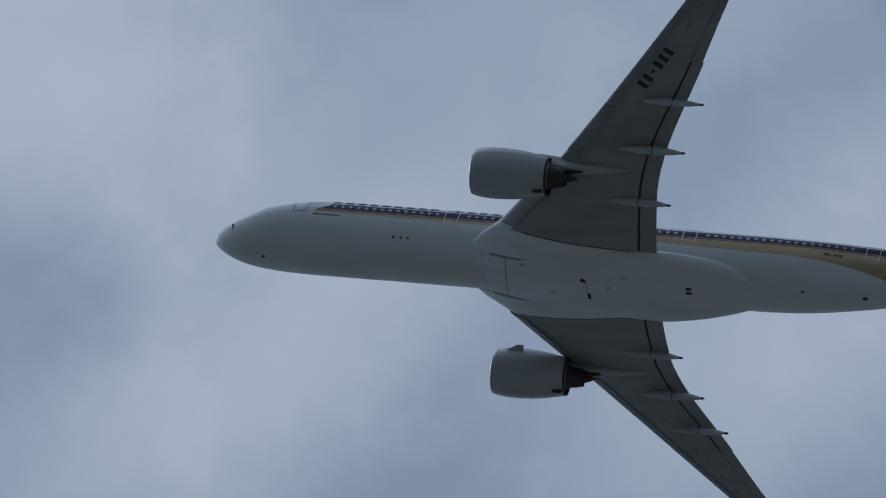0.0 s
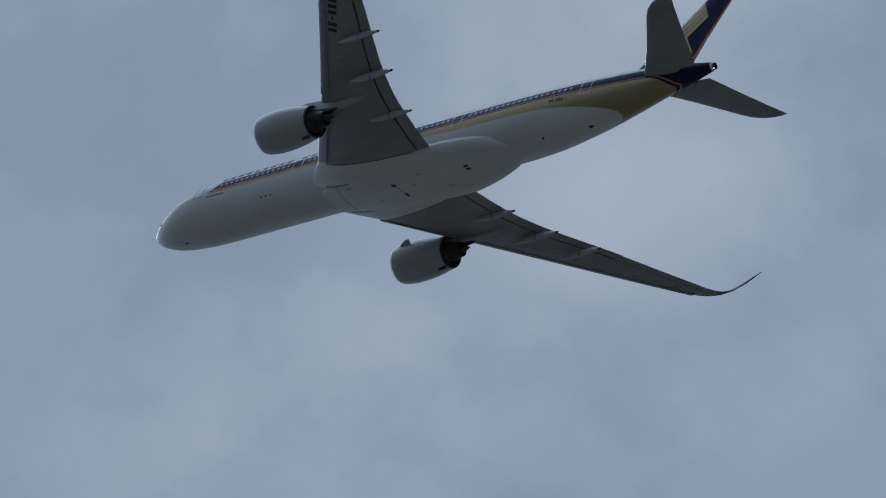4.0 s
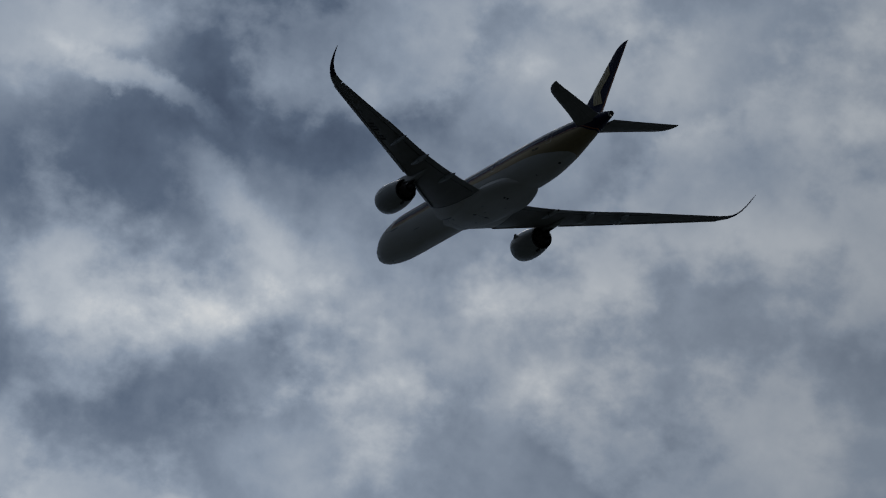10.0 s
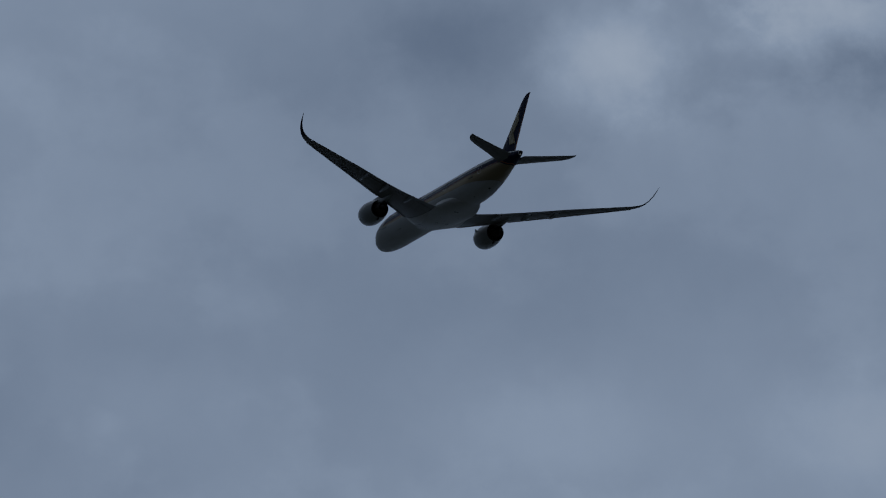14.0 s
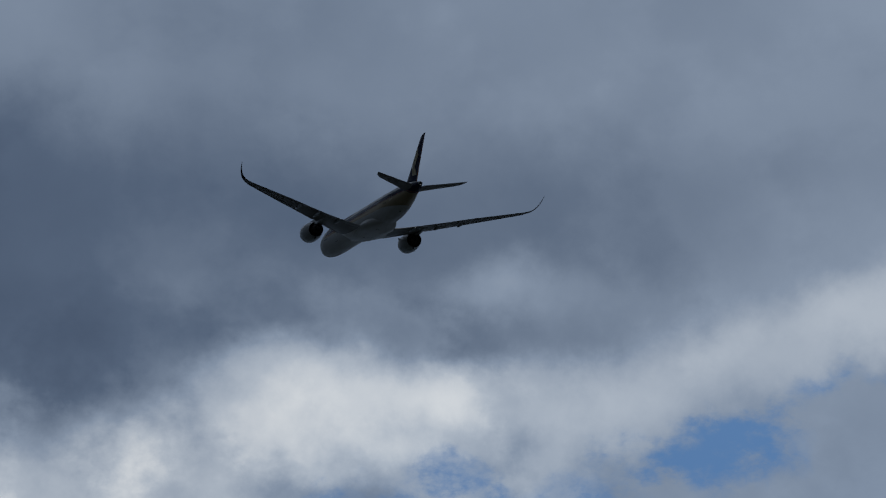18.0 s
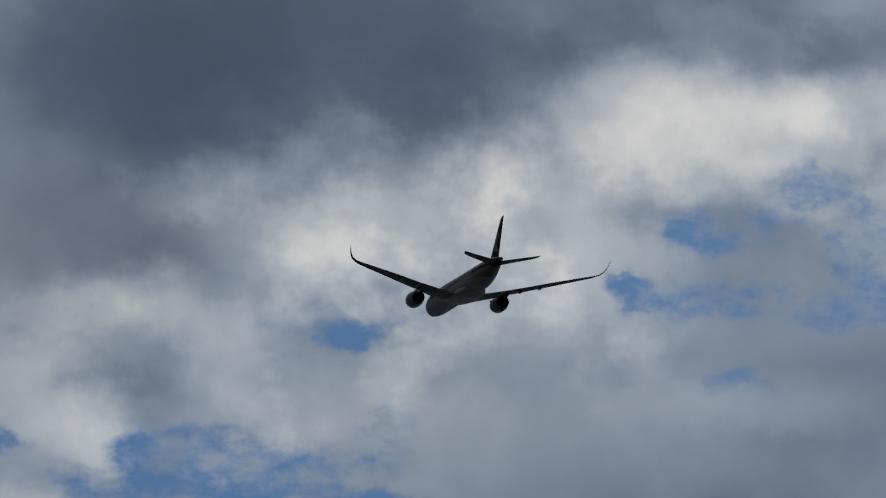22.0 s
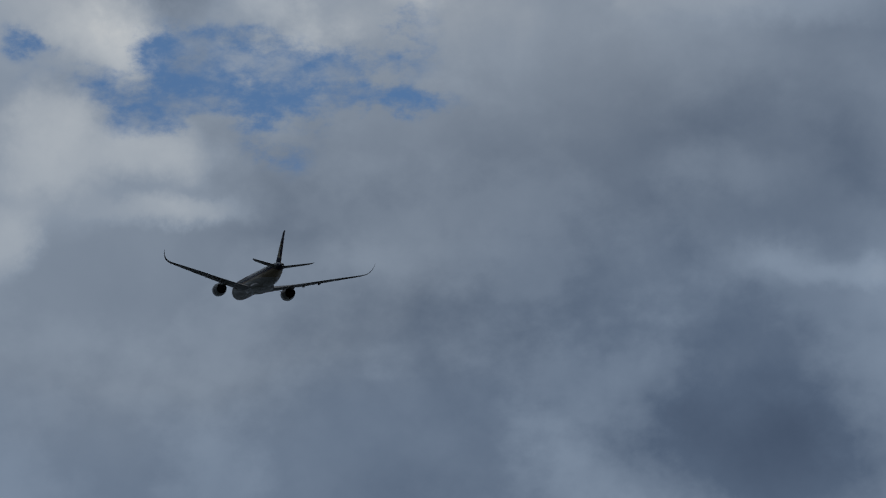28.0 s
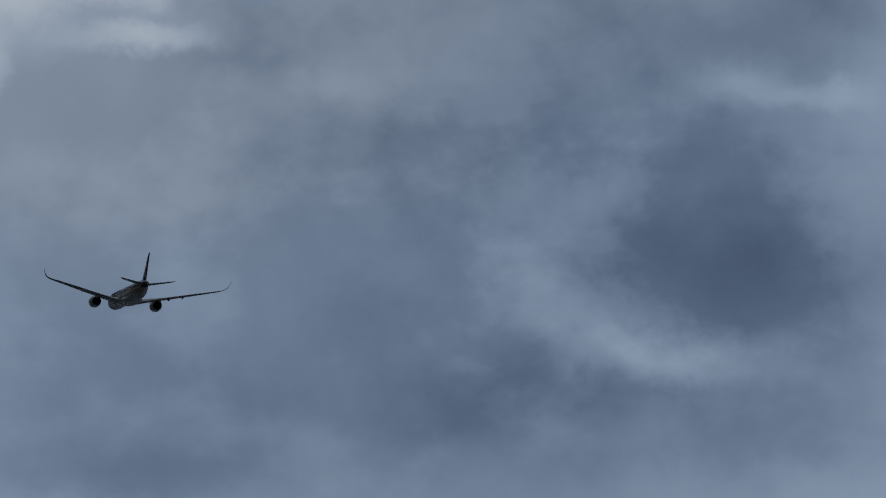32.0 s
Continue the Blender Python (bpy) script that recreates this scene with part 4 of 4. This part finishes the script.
def under_wing(side):
    def at(x, y, off):
        chord = TRAIL_X(y) - LEAD_X(y)
        s = max(0.001, min(0.999, (x - LEAD_X(y)) / chord))
        t = THICK(y)
        h = 5 * t * (0.2969 * math.sqrt(s) - 0.126 * s - 0.3516 * s * s + 0.2843 * s ** 3 - 0.1036 * s ** 4)
        z = LEAD_Z(y) + (TRAIL_Z(y) - LEAD_Z(y)) * s - (h * (1.05 - 0.55 * max(0, s - 0.55) / 0.45) + 0.002) * chord
        return (x, side * y, z - off)
    return at


def build_engine(plane, side):
    word = "port" if side < 0 else "starboard"
    c = (side * 10.52, -2.12)
    outer = [(22.1, 1.56), (22.0, 1.66), (22.04, 1.74), (22.25, 1.82), (22.7, 1.91), (23.4, 1.98), (24.3, 1.99), (25.4, 1.93), (26.4, 1.80), (27.3, 1.63), (27.95, 1.49)]
    inner = [(27.95, 1.46), (27.2, 1.52), (26.0, 1.55), (24.0, 1.52), (23.0, 1.5), (22.4, 1.5), (22.1, 1.56)]
    engine = part(word + "_engine", turned(outer[3:] + inner[:5], c, 56), NACELLE, plane, "grey-white turbofan nacelle with a dark exhaust")
    part("inlet_lip", turned(inner[4:] + outer[:4], c, 56), SILVER, engine, "bare metal inlet lip")
    part("nozzle_rim", turned([(27.8, 1.535), (27.98, 1.495), (27.98, 1.45), (27.7, 1.47)], c, 48), BURNT, engine, "dark fan nozzle edge")
    part("fan", turned([(23.15, 1.5), (23.2, 0.55), (22.9, 0.35), (22.6, 0.05)], c, 40), DARK, engine, "dark fan disc")
    part("bypass_duct", turned([(26.2, 1.54), (26.25, 0.9)], c, 40), DARK, engine, "dark bypass duct")
    part("core_cowl", turned([(26.2, 1.12), (27.4, 1.06), (28.0, 0.96), (28.32, 0.86), (28.3, 0.8), (27.6, 0.8)], c, 40), BROWN, engine, "brown heat-stained core cowl")
    part("core_nozzle", turned([(28.15, 0.84), (28.7, 0.8), (29.25, 0.68), (29.24, 0.62), (28.6, 0.66)], c, 40), BURNT, engine, "black core nozzle")
    part("core_ring", turned([(27.5, 1.075), (27.85, 1.035), (27.95, 1.0), (27.6, 0.98)], c, 40), SILVER, engine, "pale metal ring on the core cowl")
    part("drain_mast", box(27.0, 27.75, c[0] - 0.07, c[0] + 0.07, c[1] - 1.86, c[1] - 1.5), DARK, engine, "small dark drain mast under the nacelle")
    part("exhaust_cone", turned([(28.2, 0.58), (28.9, 0.50), (29.6, 0.30), (30.2, 0.06)], c, 28, (True, True)), BURNT, engine, "dark pointed exhaust cone")
    for z, y in ((0.55, 1.88),):
        v = [(23.0, c[0] - side * y, c[1] + z), (24.4, c[0] - side * y, c[1] + z), (24.4, c[0] - side * (y + 0.42), c[1] + z + 0.25), (23.9, c[0] - side * (y + 0.42), c[1] + z + 0.25)]
        v += [(a, b, d + 0.05) for a, b, d in v]
        part("strake", (v, [(0, 1, 2, 3), (7, 6, 5, 4), (0, 4, 5, 1), (1, 5, 6, 2), (2, 6, 7, 3), (3, 7, 4, 0)]), NACELLE, engine, "small nacelle strake")
    # pylon
    rings = []
    skin_z = under_wing(1)
    stations = [(23.6, -0.16, -0.6, 0.1), (25.0, 0.05, -1.0, 0.3), (27.0, 0.02, -1.1, 0.36), (28.4, -0.15, -1.32, 0.37)]
    stations += [(x, skin_z(x, 10.65, -0.12)[2], skin_z(x, 10.65, deep)[2], w) for x, deep, w in
                 ((29.6, 0.62, 0.37), (30.8, 0.45, 0.35), (32.0, 0.3, 0.3), (33.2, 0.15, 0.2), (34.2, 0.02, 0.06))]
    for x, top, low, w in stations:
        rings.append([(x, side * 10.65 + w * sy, z) for sy, z in ((-1, low + 0.1), (-0.7, low), (0.7, low), (1, low + 0.1), (1, top - 0.1), (0.6, top), (-0.6, top), (-1, top - 0.1))])
    part("pylon", loft(rings), NACELLE, engine, "grey engine pylon")
    part("pylon_heat_shield", loft([[(x, side * 10.65 + w * sy, z) for sy, z in ((-1, lo + 0.3), (-0.8, lo), (0.8, lo), (1, lo + 0.3))] for x, lo, w in ((27.6, -1.5, 0.3), (28.8, -1.66, 0.28), (29.8, -1.55, 0.2), (30.5, -1.42, 0.1))]),
         BURNT, engine, "dark heat shield behind the engine")
    return engine


BELLY_LOW = curve([(20.6, -2.3), (22.5, -2.62), (24, -2.84), (26, -3.06), (29, -3.24), (36, -3.26), (39, -3.14), (42, -2.97), (44.3, -2.76)])
BELLY_HALF = curve([(20.6, 0.7), (22, 1.7), (24, 2.36), (26, 2.86), (28.5, 3.24), (33, 3.46), (36, 3.5), (38.5, 3.2), (41.3, 2.5), (43, 1.7), (44.3, 0.7)])
BELLY_TOP = curve([(20.6, -2.2), (22, -1.95), (24, -1.55), (27, -1.4), (32, -1.75), (36, -2.08), (38.5, -2.02), (41.4, -1.86), (43, -2.15), (44.3, -2.6)])


def build_belly(plane):
    low, half, top = BELLY_LOW, BELLY_HALF, BELLY_TOP
    ledge = curve([(20.6, 0.1), (28, 0.15), (32, 0.4), (35, 1.7), (42, 1.7), (44.3, 0.5)])
    rings = []
    for x in span(20.6, 44.3, 48):
        zc = top(x)
        ring = []
        for i in range(40):
            a = 2 * math.pi * i / 40
            s, c = math.sin(a), math.cos(a)
            ex = 0.78
            y = half(x) * math.copysign(abs(s) ** ex, s)
            z = zc - (zc - low(x)) * abs(c) ** ex
            if c > 1e-6:
                # the fairing's shoulder leans steeply in to the hull
                lean = 1 - abs(s)
                y, z = math.copysign(half(x) * (1 - 0.38 * lean), s), zc + ledge(x) * lean
            ring.append((x, y, z))
        rings.append(ring)
    belly = part("belly_fairing", loft(rings), WHITE, plane, "pale bulging wing-to-body belly fairing")
    belly.data.set_sharp_from_angle(angle=radians(24))
    return belly


FIN = [(2.2, 54.6, 62.4), (3.0, 55.7, 62.75), (5.0, 57.75, 63.55), (8.0, 60.75, 64.95), (10.2, 62.9, 65.98), (10.9, 63.75, 66.3), (11.25, 64.5, 66.52), (11.45, 65.6, 66.75)]


def build_tail(plane):
    def surface(stations, side, thick):
        return loft([section(foil(x1 - x0, thick), (x0, y, z0), z1, x1 - x0, 0, side) for y, x0, x1, z0, z1 in stations])
    for side in (-1, 1):
        word = "port" if side < 0 else "starboard"
        st = [(0.2, 57.1, 63.5, 1.02, 1.05), (1.2, 58.2, 63.85, 1.14, 1.2), (4.0, 60.4, 64.75, 1.5, 1.58), (7.6, 62.85, 65.95, 2.0, 2.1), (8.3, 63.45, 66.22, 2.12, 2.2), (8.31, 63.46, 66.22, 2.12, 2.2),
              (8.8, 64.2, 66.4, 2.2, 2.28), (9.1, 65.0, 66.52, 2.25, 2.33), (9.27, 65.9, 66.6, 2.3, 2.37)]
        rings = []
        for y, x0, x1, z0, z1 in st:
            whole = y > 8.305
            rings.append(section(foil(x1 - x0, 0.115, 0.0, 1.0 if whole else 0.70), (x0, y, z0), z1, x1 - x0, 0, side))
        hs = part(word + "_tailplane", loft(rings), GREY, plane, "grey swept tailplane")
        ev = [section(foil(x1 - x0, 0.115, 0.704, 1.0, 5), (x0, y, z0), z1, x1 - x0, 0, side) for y, x0, x1, z0, z1 in st[1:5]]
        part("elevator", loft(ev), GREY, hs, "grey elevator")
    # fin: sections stacked upwards
    levels = FIN

    def fin_ring(z, x0, x1, a, b, n=12):
        return [(x0 + px, pz, z) for px, pz in foil(x1 - x0, 0.10, a, b, n)]
    fin = part("fin", loft([fin_ring(z, x0, x1, 0, 0.70) for z, x0, x1 in levels]), NAVY, plane, "navy blue fin with a stylised gold emblem")
    rudder = part("rudder", loft([fin_ring(z, x0, x1, 0.705, 0.945, 5) for z, x0, x1 in levels]), NAVY, fin, "navy blue rudder")
    part("rudder_edge", loft([fin_ring(z, x0, x1, 0.945, 1.0, 3) for z, x0, x1 in levels]), RED, rudder, "orange-red trailing edge")
    return fin


build_ground()
airliner = tagged(new("airliner"), "twin-engined white airliner with navy and gold stripes climbing away", "airplane")
hull = build_fuselage(airliner)
belly = build_belly(airliner)
wings = [build_wing(airliner, hand) for hand in (-1, 1)]
for hand in (-1, 1):
    build_engine(airliner, hand)
fin = build_tail(airliner)


# ---- small parts of the airliner ----
def patch(corners, surface, off, depth=0.03, rows=4, cols=4):
    """A thin plate over four corners (a, b, c, d in the surface's own coordinates) laid on surface(p, q, off)."""
    def grid(o):
        g = []
        for i in range(rows):
            s = i / (rows - 1)
            for j in range(cols):
                r = j / (cols - 1)
                p = [(corners[0][k] * (1 - r) + corners[1][k] * r) * (1 - s) + (corners[3][k] * (1 - r) + corners[2][k] * r) * s for k in (0, 1)]
                g.append(surface(p[0], p[1], o))
        return g
    top, low = grid(off), grid(off - depth)
    n = rows * cols
    f = []
    for i in range(rows - 1):
        for j in range(cols - 1):
            a = i * cols + j
            f.append((a, a + 1, a + cols + 1, a + cols))
            f.append((n + a, n + a + cols, n + a + cols + 1, n + a + 1))
    rim = [j for j in range(cols)] + [i * cols + cols - 1 for i in range(1, rows)] + [(rows - 1) * cols + j for j in range(cols - 2, -1, -1)] + [i * cols for i in range(rows - 2, 0, -1)]
    for a, b in zip(rim, rim[1:] + rim[:1]):
        f.append((b, a, n + a, n + b))
    return top + low, f


def on_hull(side):
    return lambda x, z, o: skin(x, phi_of(x, z), o, side)


def on_hull_angle(side):
    return lambda x, p, o: skin(x, p, o, side)


def pane(x, z, w, h, surface, off=0.016, depth=0.02, n=10):
    """A small oval window laid on the hull."""
    ring = [(x + w * math.cos(2 * math.pi * i / n), z + h * math.sin(2 * math.pi * i / n)) for i in range(n)]
    return loft([[surface(a, b, o) for a, b in ring] for o in (off - depth, off)])


def build_windows(hull):
    doors = (6.9, 19.05, 38.05, 52.5)
    for side in (-1, 1):
        x = 9.6
        while x < 51.3:
            if all(abs(x - d) > 1.05 for d in doors):
                z = (BAND_FOOT(x) + BAND_HEAD(x)) / 2 - 0.02
                part("window", pane(x, z, 0.14, 0.20, on_hull(side)), GLASS, hull)
            x += 0.635
        for d, low, tall in zip(doors, (0.28, 0.22, 0.12, 0.10), (2.0, 2.0, 2.0, 1.95)):
            s = on_hull(side)
            w, e = 0.56, 0.045
            ring = join(patch([(d - w, low), (d + w, low), (d + w, low + e), (d - w, low + e)], s, 0.02, 0.02, 2, 3),
                        patch([(d - w, low + tall - e), (d + w, low + tall - e), (d + w, low + tall), (d - w, low + tall)], s, 0.02, 0.02, 2, 3),
                        patch([(d - w, low), (d - w + e, low), (d - w + e, low + tall), (d - w, low + tall)], s, 0.02, 0.02, 8, 2),
                        patch([(d + w - e, low), (d + w, low), (d + w, low + tall), (d + w - e, low + tall)], s, 0.02, 0.02, 8, 2))
            part("door", ring, SEAM if d < 8 else LINE, hull, "cabin door with a thin outline")
        # cockpit side windows
        for x0, x1, z0, z1 in ((2.75, 3.5, 0.72, 1.25), (3.6, 4.5, 0.82, 1.6)):
            part("cockpit_window", patch([(x0, z0), (x1, z0 + 0.12), (x1, z1), (x0 + 0.15, z1 - 0.25)], on_hull(side), 0.012, 0.02), BLACKGLASS, hull, "dark cockpit side window")
        # plain blocks above the windows
        for i in range(17):
            x = 9.3 + 0.98 * i
            if i == 9:
                continue
            s = on_hull(side)
            part("navy_block", patch([(x, 1.76), (x + 0.62, 1.76), (x + 0.62, 2.5), (x, 2.5)], s, 0.016, 0.02, 4, 2), NAVY, hull, "plain navy block above the windows")
        s = on_hull(side)
        for i in range(6):
            x = 48.8 + 0.25 * i
            part("dark_bar", patch([(x, -0.16), (x + 0.17, -0.16), (x + 0.17, 0.1 if i != 2 else -0.08), (x, 0.1 if i != 2 else -0.08)], s, 0.018, 0.02, 2, 2), DARK, hull, "plain dark bar")
        part("grey_bar", patch([(8.0, 0.02), (10.2, -0.02), (10.2, 0.10), (8.0, 0.14)], s, 0.014, 0.02, 2, 6), SEAM, hull, "small grey bar")


def build_marks(hull, belly):
    a = on_hull_angle(-1)
    for x in (14.78, 15.36, 15.92):
        part("drain", patch([(x - 0.09, 125.5), (x + 0.09, 125.5), (x + 0.09, 128.8), (x - 0.09, 128.8)], a, 0.02, 0.04, 2, 2), DARK, hull, "small dark drain mast")
    part("service_panel", patch([(21.68, 130), (21.96, 130), (21.96, 136), (21.68, 136)], a, 0.03, 0.05, 2, 2), DARK, hull, "small dark square panel")
    for i, p in enumerate((84, 93, 103)):
        part("probe", patch([(1.45 + 0.04 * i, p), (1.6 + 0.04 * i, p), (1.6 + 0.04 * i, p + 5), (1.45 + 0.04 * i, p + 5)], a, 0.05, 0.08, 2, 2), DARK, hull, "small dark air-data probe")
    part("nose_lens", patch([(4.15, 174), (4.4, 174), (4.4, 179), (4.15, 179)], a, 0.03, 0.1, 3, 3), BEACON, hull, "small reddish-brown lens under the nose")
    part("nose_vane", patch([(3.8, 169), (3.92, 169), (3.92, 171), (3.8, 171)], a, 0.04, 0.1, 2, 2), DARK, hull)
    part("tail_vent", patch([(52.0, 174), (52.4, 174), (52.4, 181), (52.0, 181)], a, 0.03, 0.06, 3, 3), DARK, hull, "dark oval vent under the tail")
    part("tail_drain", patch([(47.3, 160), (47.5, 160), (47.5, 164), (47.3, 164)], a, 0.03, 0.05, 2, 2), DARK, hull)
    part("exhaust_ring", turned([(64.9, 0.345), (65.25, 0.335), (65.32, 0.29), (65.3, 0.24), (65.0, 0.22)], (0, 1.32), 24), BURNT, hull, "dark auxiliary exhaust")
    part("exhaust_hole", turned([(65.22, 0.27), (65.21, 0.01)], (0, 1.32), 20), DARK, hull, "black exhaust opening")
    part("tail_light", turned([(65.22, 0.01), (65.26, 0.045), (65.33, 0.045), (65.36, 0.01)], (-0.1, 0.98), 12), TAILLIGHT, hull, "white glowing tail light")

    def under(x, y, off):
        zc, zb, h = BELLY_TOP(x), BELLY_LOW(x), BELLY_HALF(x)
        s = min(1, abs(y) / h) ** (1 / 0.78)
        return (x, y, zc - (zc - zb + off) * math.sqrt(max(0, 1 - s * s)) ** 0.78)
    for y in (-0.82, -0.40):
        part("grille", patch([(38.3, y - 0.13), (38.75, y - 0.13), (38.75, y + 0.13), (38.3, y + 0.13)], under, 0.02, 0.05), DARK, belly, "dark oval grille")
    part("beacon", patch([(30.2, -1.0), (30.4, -1.0), (30.4, -0.78), (30.2, -0.78)], under, 0.10, 0.14), BEACON, belly, "unlit red beacon under the belly")
    part("beacon_base", patch([(29.95, -1.12), (30.2, -1.12), (30.22, -0.8), (29.97, -0.8)], under, 0.03, 0.06), DARK, belly, "dark beacon mount")
    part("belly_slot", patch([(30.45, 0.35), (30.7, 0.35), (30.75, 0.95), (30.5, 0.95)], under, 0.02, 0.05), DARK, belly, "dark slot")
    part("seam", patch([(30.42, -0.6), (30.47, -0.6), (30.52, 0.4), (30.47, 0.4)], under, 0.012, 0.03, 2, 8), SEAM, belly)
    part("seam", patch([(23.9, -2.5), (23.95, -2.5), (23.95, 2.5), (23.9, 2.5)], lambda x, y, o: under(x, y, o), 0.012, 0.03, 40, 2), SEAM, belly, "dark panel seam")
    for x, y in ((25.1, -1.7), (31.9, -0.35), (33.2, -1.5), (27.4, 0.6), (35.3, 0.9)):
        part("access_panel", patch([(x, y - 0.14), (x + 0.5, y - 0.1), (x + 0.5, y + 0.1), (x, y + 0.14)], under, 0.010, 0.03, 2, 2), HATCH, belly, "faint access panel")


def build_wing_marks(wing, side):
    s = under_wing(side)
    if side < 0:
        # six plain bars along the leading edge
        for i in range(6):
            r = i / 5
            x, y = 35.35 + 2.1 * r, 18.35 + 3.0 * r
            tall, w = (0.42, 0.20) if i != 2 else (0.10, 0.18)
            d, e = (0.57, 0.82), (0.82, -0.57)
            q = [(x + a * d[0] * w + b * e[0] * tall, y + a * d[1] * w + b * e[1] * tall) for a, b in ((-1, -1), (1, -1), (1, 1), (-1, 1))]
            part("dark_bar", patch(q, s, 0.02, 0.04), DARK, wing, "plain dark bar")
    # a few tank access panels and seams under the wing
    for i in range(9):
        y = 13.2 + 1.75 * i
        c = TRAIL_X(y) - LEAD_X(y)
        x = LEAD_X(y) + 0.40 * c
        part("tank_panel", patch([(x - 0.2, y - 0.28), (x + 0.2, y - 0.1), (x + 0.2, y + 0.28), (x - 0.2, y + 0.1)], s, 0.012, 0.03, 3, 3), PANEL, wing, "faint oval tank access panel")
    for i in range(15):
        y = 12.6 + 1.1 * i
        x = LEAD_X(y) + SLAT(y) + 0.04
        part("slat_track", patch([(x, y - 0.04), (x + 0.15, y - 0.04), (x + 0.15, y + 0.04), (x, y + 0.04)], s, 0.008, 0.04, 2, 2), SEAM, wing, "small dark slat track opening")
    part("root_fairing", patch([(22.3, 2.2), (35.9, 2.2), (35.9, 3.22), (24.35, 4.42)], s, 0.010, 0.03, 14, 36), WHITE, wing, "pale fairing between the wing and the hull")
    part("root_seam", patch([(25.4, 4.35), (34.4, 3.35), (34.4, 3.42), (25.4, 4.42)], s, 0.015, 0.04, 2, 30), DARK, wing, "dark seam along the wing root")


def fin_side(side):
    zs = [q[0] for q in FIN]
    lead, trail = curve([(q[0], q[1]) for q in FIN]), curve([(q[0], q[2]) for q in FIN])

    def at(x, z, off):
        c = trail(z) - lead(z)
        s = max(0.002, min(1, (x - lead(z)) / c))
        h = 0.5 * (0.2969 * math.sqrt(s) - 0.126 * s - 0.3516 * s * s + 0.2843 * s ** 3 - 0.1036 * s ** 4)
        return (x, side * ((h * 1.05 + 0.004) * c + off), z)
    return at


def build_emblem(fin):
    outer = ((62.3, 3.6), (61.35, 5.5), (63.2, 7.45))
    inner = ((60.1, 3.75), (59.32, 6.45), (62.35, 9.42))
    for side in (-1, 1):
        s = fin_side(side)
        for i in range(4):
            r0, r1 = i / 4 + 0.018, (i + 1) / 4 - 0.018
            mixed = [[tuple(a[k] * (1 - r) + b[k] * r for k in (0, 1)) for r in (r0, r1)] for a, b in zip(inner, outer)]
            shape = join(patch([mixed[0][0], mixed[0][1], mixed[1][1], mixed[1][0]], s, 0.02, 0.05, 6, 3),
                         patch([mixed[1][0], mixed[1][1], mixed[2][1], mixed[2][0]], s, 0.02, 0.05, 8, 3))
            part("emblem_stripe", shape, PALEGOLD, fin, "pale gold angled stripe")
    part("fin_light", turned([(65.2, 0.01), (65.26, 0.05), (65.34, 0.05), (65.4, 0.01)], (-0.12, 10.75), 10), LINE, fin, "small white lamp near the fin tip")


build_windows(hull)
build_marks(hull, belly)
for hand, wing in zip((-1, 1), wings):
    build_wing_marks(wing, hand)
build_emblem(fin)


def motions():
    walk(airliner, [
        (0, pose(365.55, 15.75, 453.89, 2.249, 15.338, -90.005)),
        (1, pose(364.58, 88.62, 467.05, 2.238, 15.337, -89.995)),
        (2, pose(364.62, 161.53, 479.82, 2.232, 15.337, -89.992)),
        (3, pose(365.40, 234.62, 492.52, 2.240, 15.339, -90.000)),
        (4, pose(366.34, 307.86, 505.84, 2.268, 15.342, -90.023)),
        (5, pose(366.66, 380.78, 520.53, 2.302, 15.344, -90.043)),
        (6, pose(365.93, 452.77, 536.80, 2.290, 15.338, -90.011)),
        (7, pose(364.32, 523.52, 554.19, 2.165, 15.324, -89.876)),
        (8, pose(362.64, 593.26, 571.64, 1.911, 15.322, -89.643)),
        (9, pose(362.07, 662.64, 587.98, 1.618, 15.373, -89.414)),
        (10, pose(363.39, 732.28, 602.94, 1.456, 15.523, -89.305)),
        (11, pose(366.47, 802.54, 617.23, 1.496, 15.780, -89.333)),
        (12, pose(370.53, 873.50, 631.63, 1.663, 16.085, -89.426)),
        (13, pose(374.69, 944.81, 646.31, 1.841, 16.344, -89.514)),
        (14, pose(378.54, 1015.86, 661.07, 1.984, 16.487, -89.575)),
        (15, pose(382.21, 1086.08, 675.77, 2.134, 16.505, -89.623)),
        (16, pose(386.10, 1155.32, 690.32, 2.326, 16.412, -89.667)),
        (17, pose(390.54, 1223.82, 704.59, 2.549, 16.225, -89.699)),
        (18, pose(395.53, 1292.00, 718.42, 2.747, 15.967, -89.698)),
        (19, pose(400.70, 1360.29, 731.76, 2.866, 15.674, -89.651)),
        (20, pose(405.68, 1429.15, 744.67, 2.887, 15.394, -89.567)),
        (21, pose(410.41, 1499.06, 757.32, 2.788, 15.184, -89.480)),
        (22, pose(415.01, 1570.28, 769.93, 2.573, 15.080, -89.425)),
        (23, pose(419.60, 1642.77, 782.62, 2.289, 15.075, -89.428)),
        (24, pose(424.46, 1716.22, 795.44, 1.975, 15.132, -89.500)),
        (25, pose(430.31, 1790.27, 808.42, 1.615, 15.215, -89.639)),
        (26, pose(438.12, 1864.47, 821.71, 1.165, 15.307, -89.853)),
        (27, pose(448.36, 1938.49, 835.45, 0.604, 15.406, -90.144)),
        (28, pose(460.04, 2012.33, 849.59, -0.010, 15.499, -90.474)),
        (29, pose(471.26, 2086.30, 863.87, -0.567, 15.565, -90.781)),
        (30, pose(480.76, 2160.66, 877.95, -0.990, 15.589, -91.034)),
        (31, pose(488.50, 2235.48, 891.58, -1.265, 15.567, -91.246)),
        (32, pose(494.72, 2310.76, 904.66, -1.398, 15.501, -91.434)),
    ])


motions()
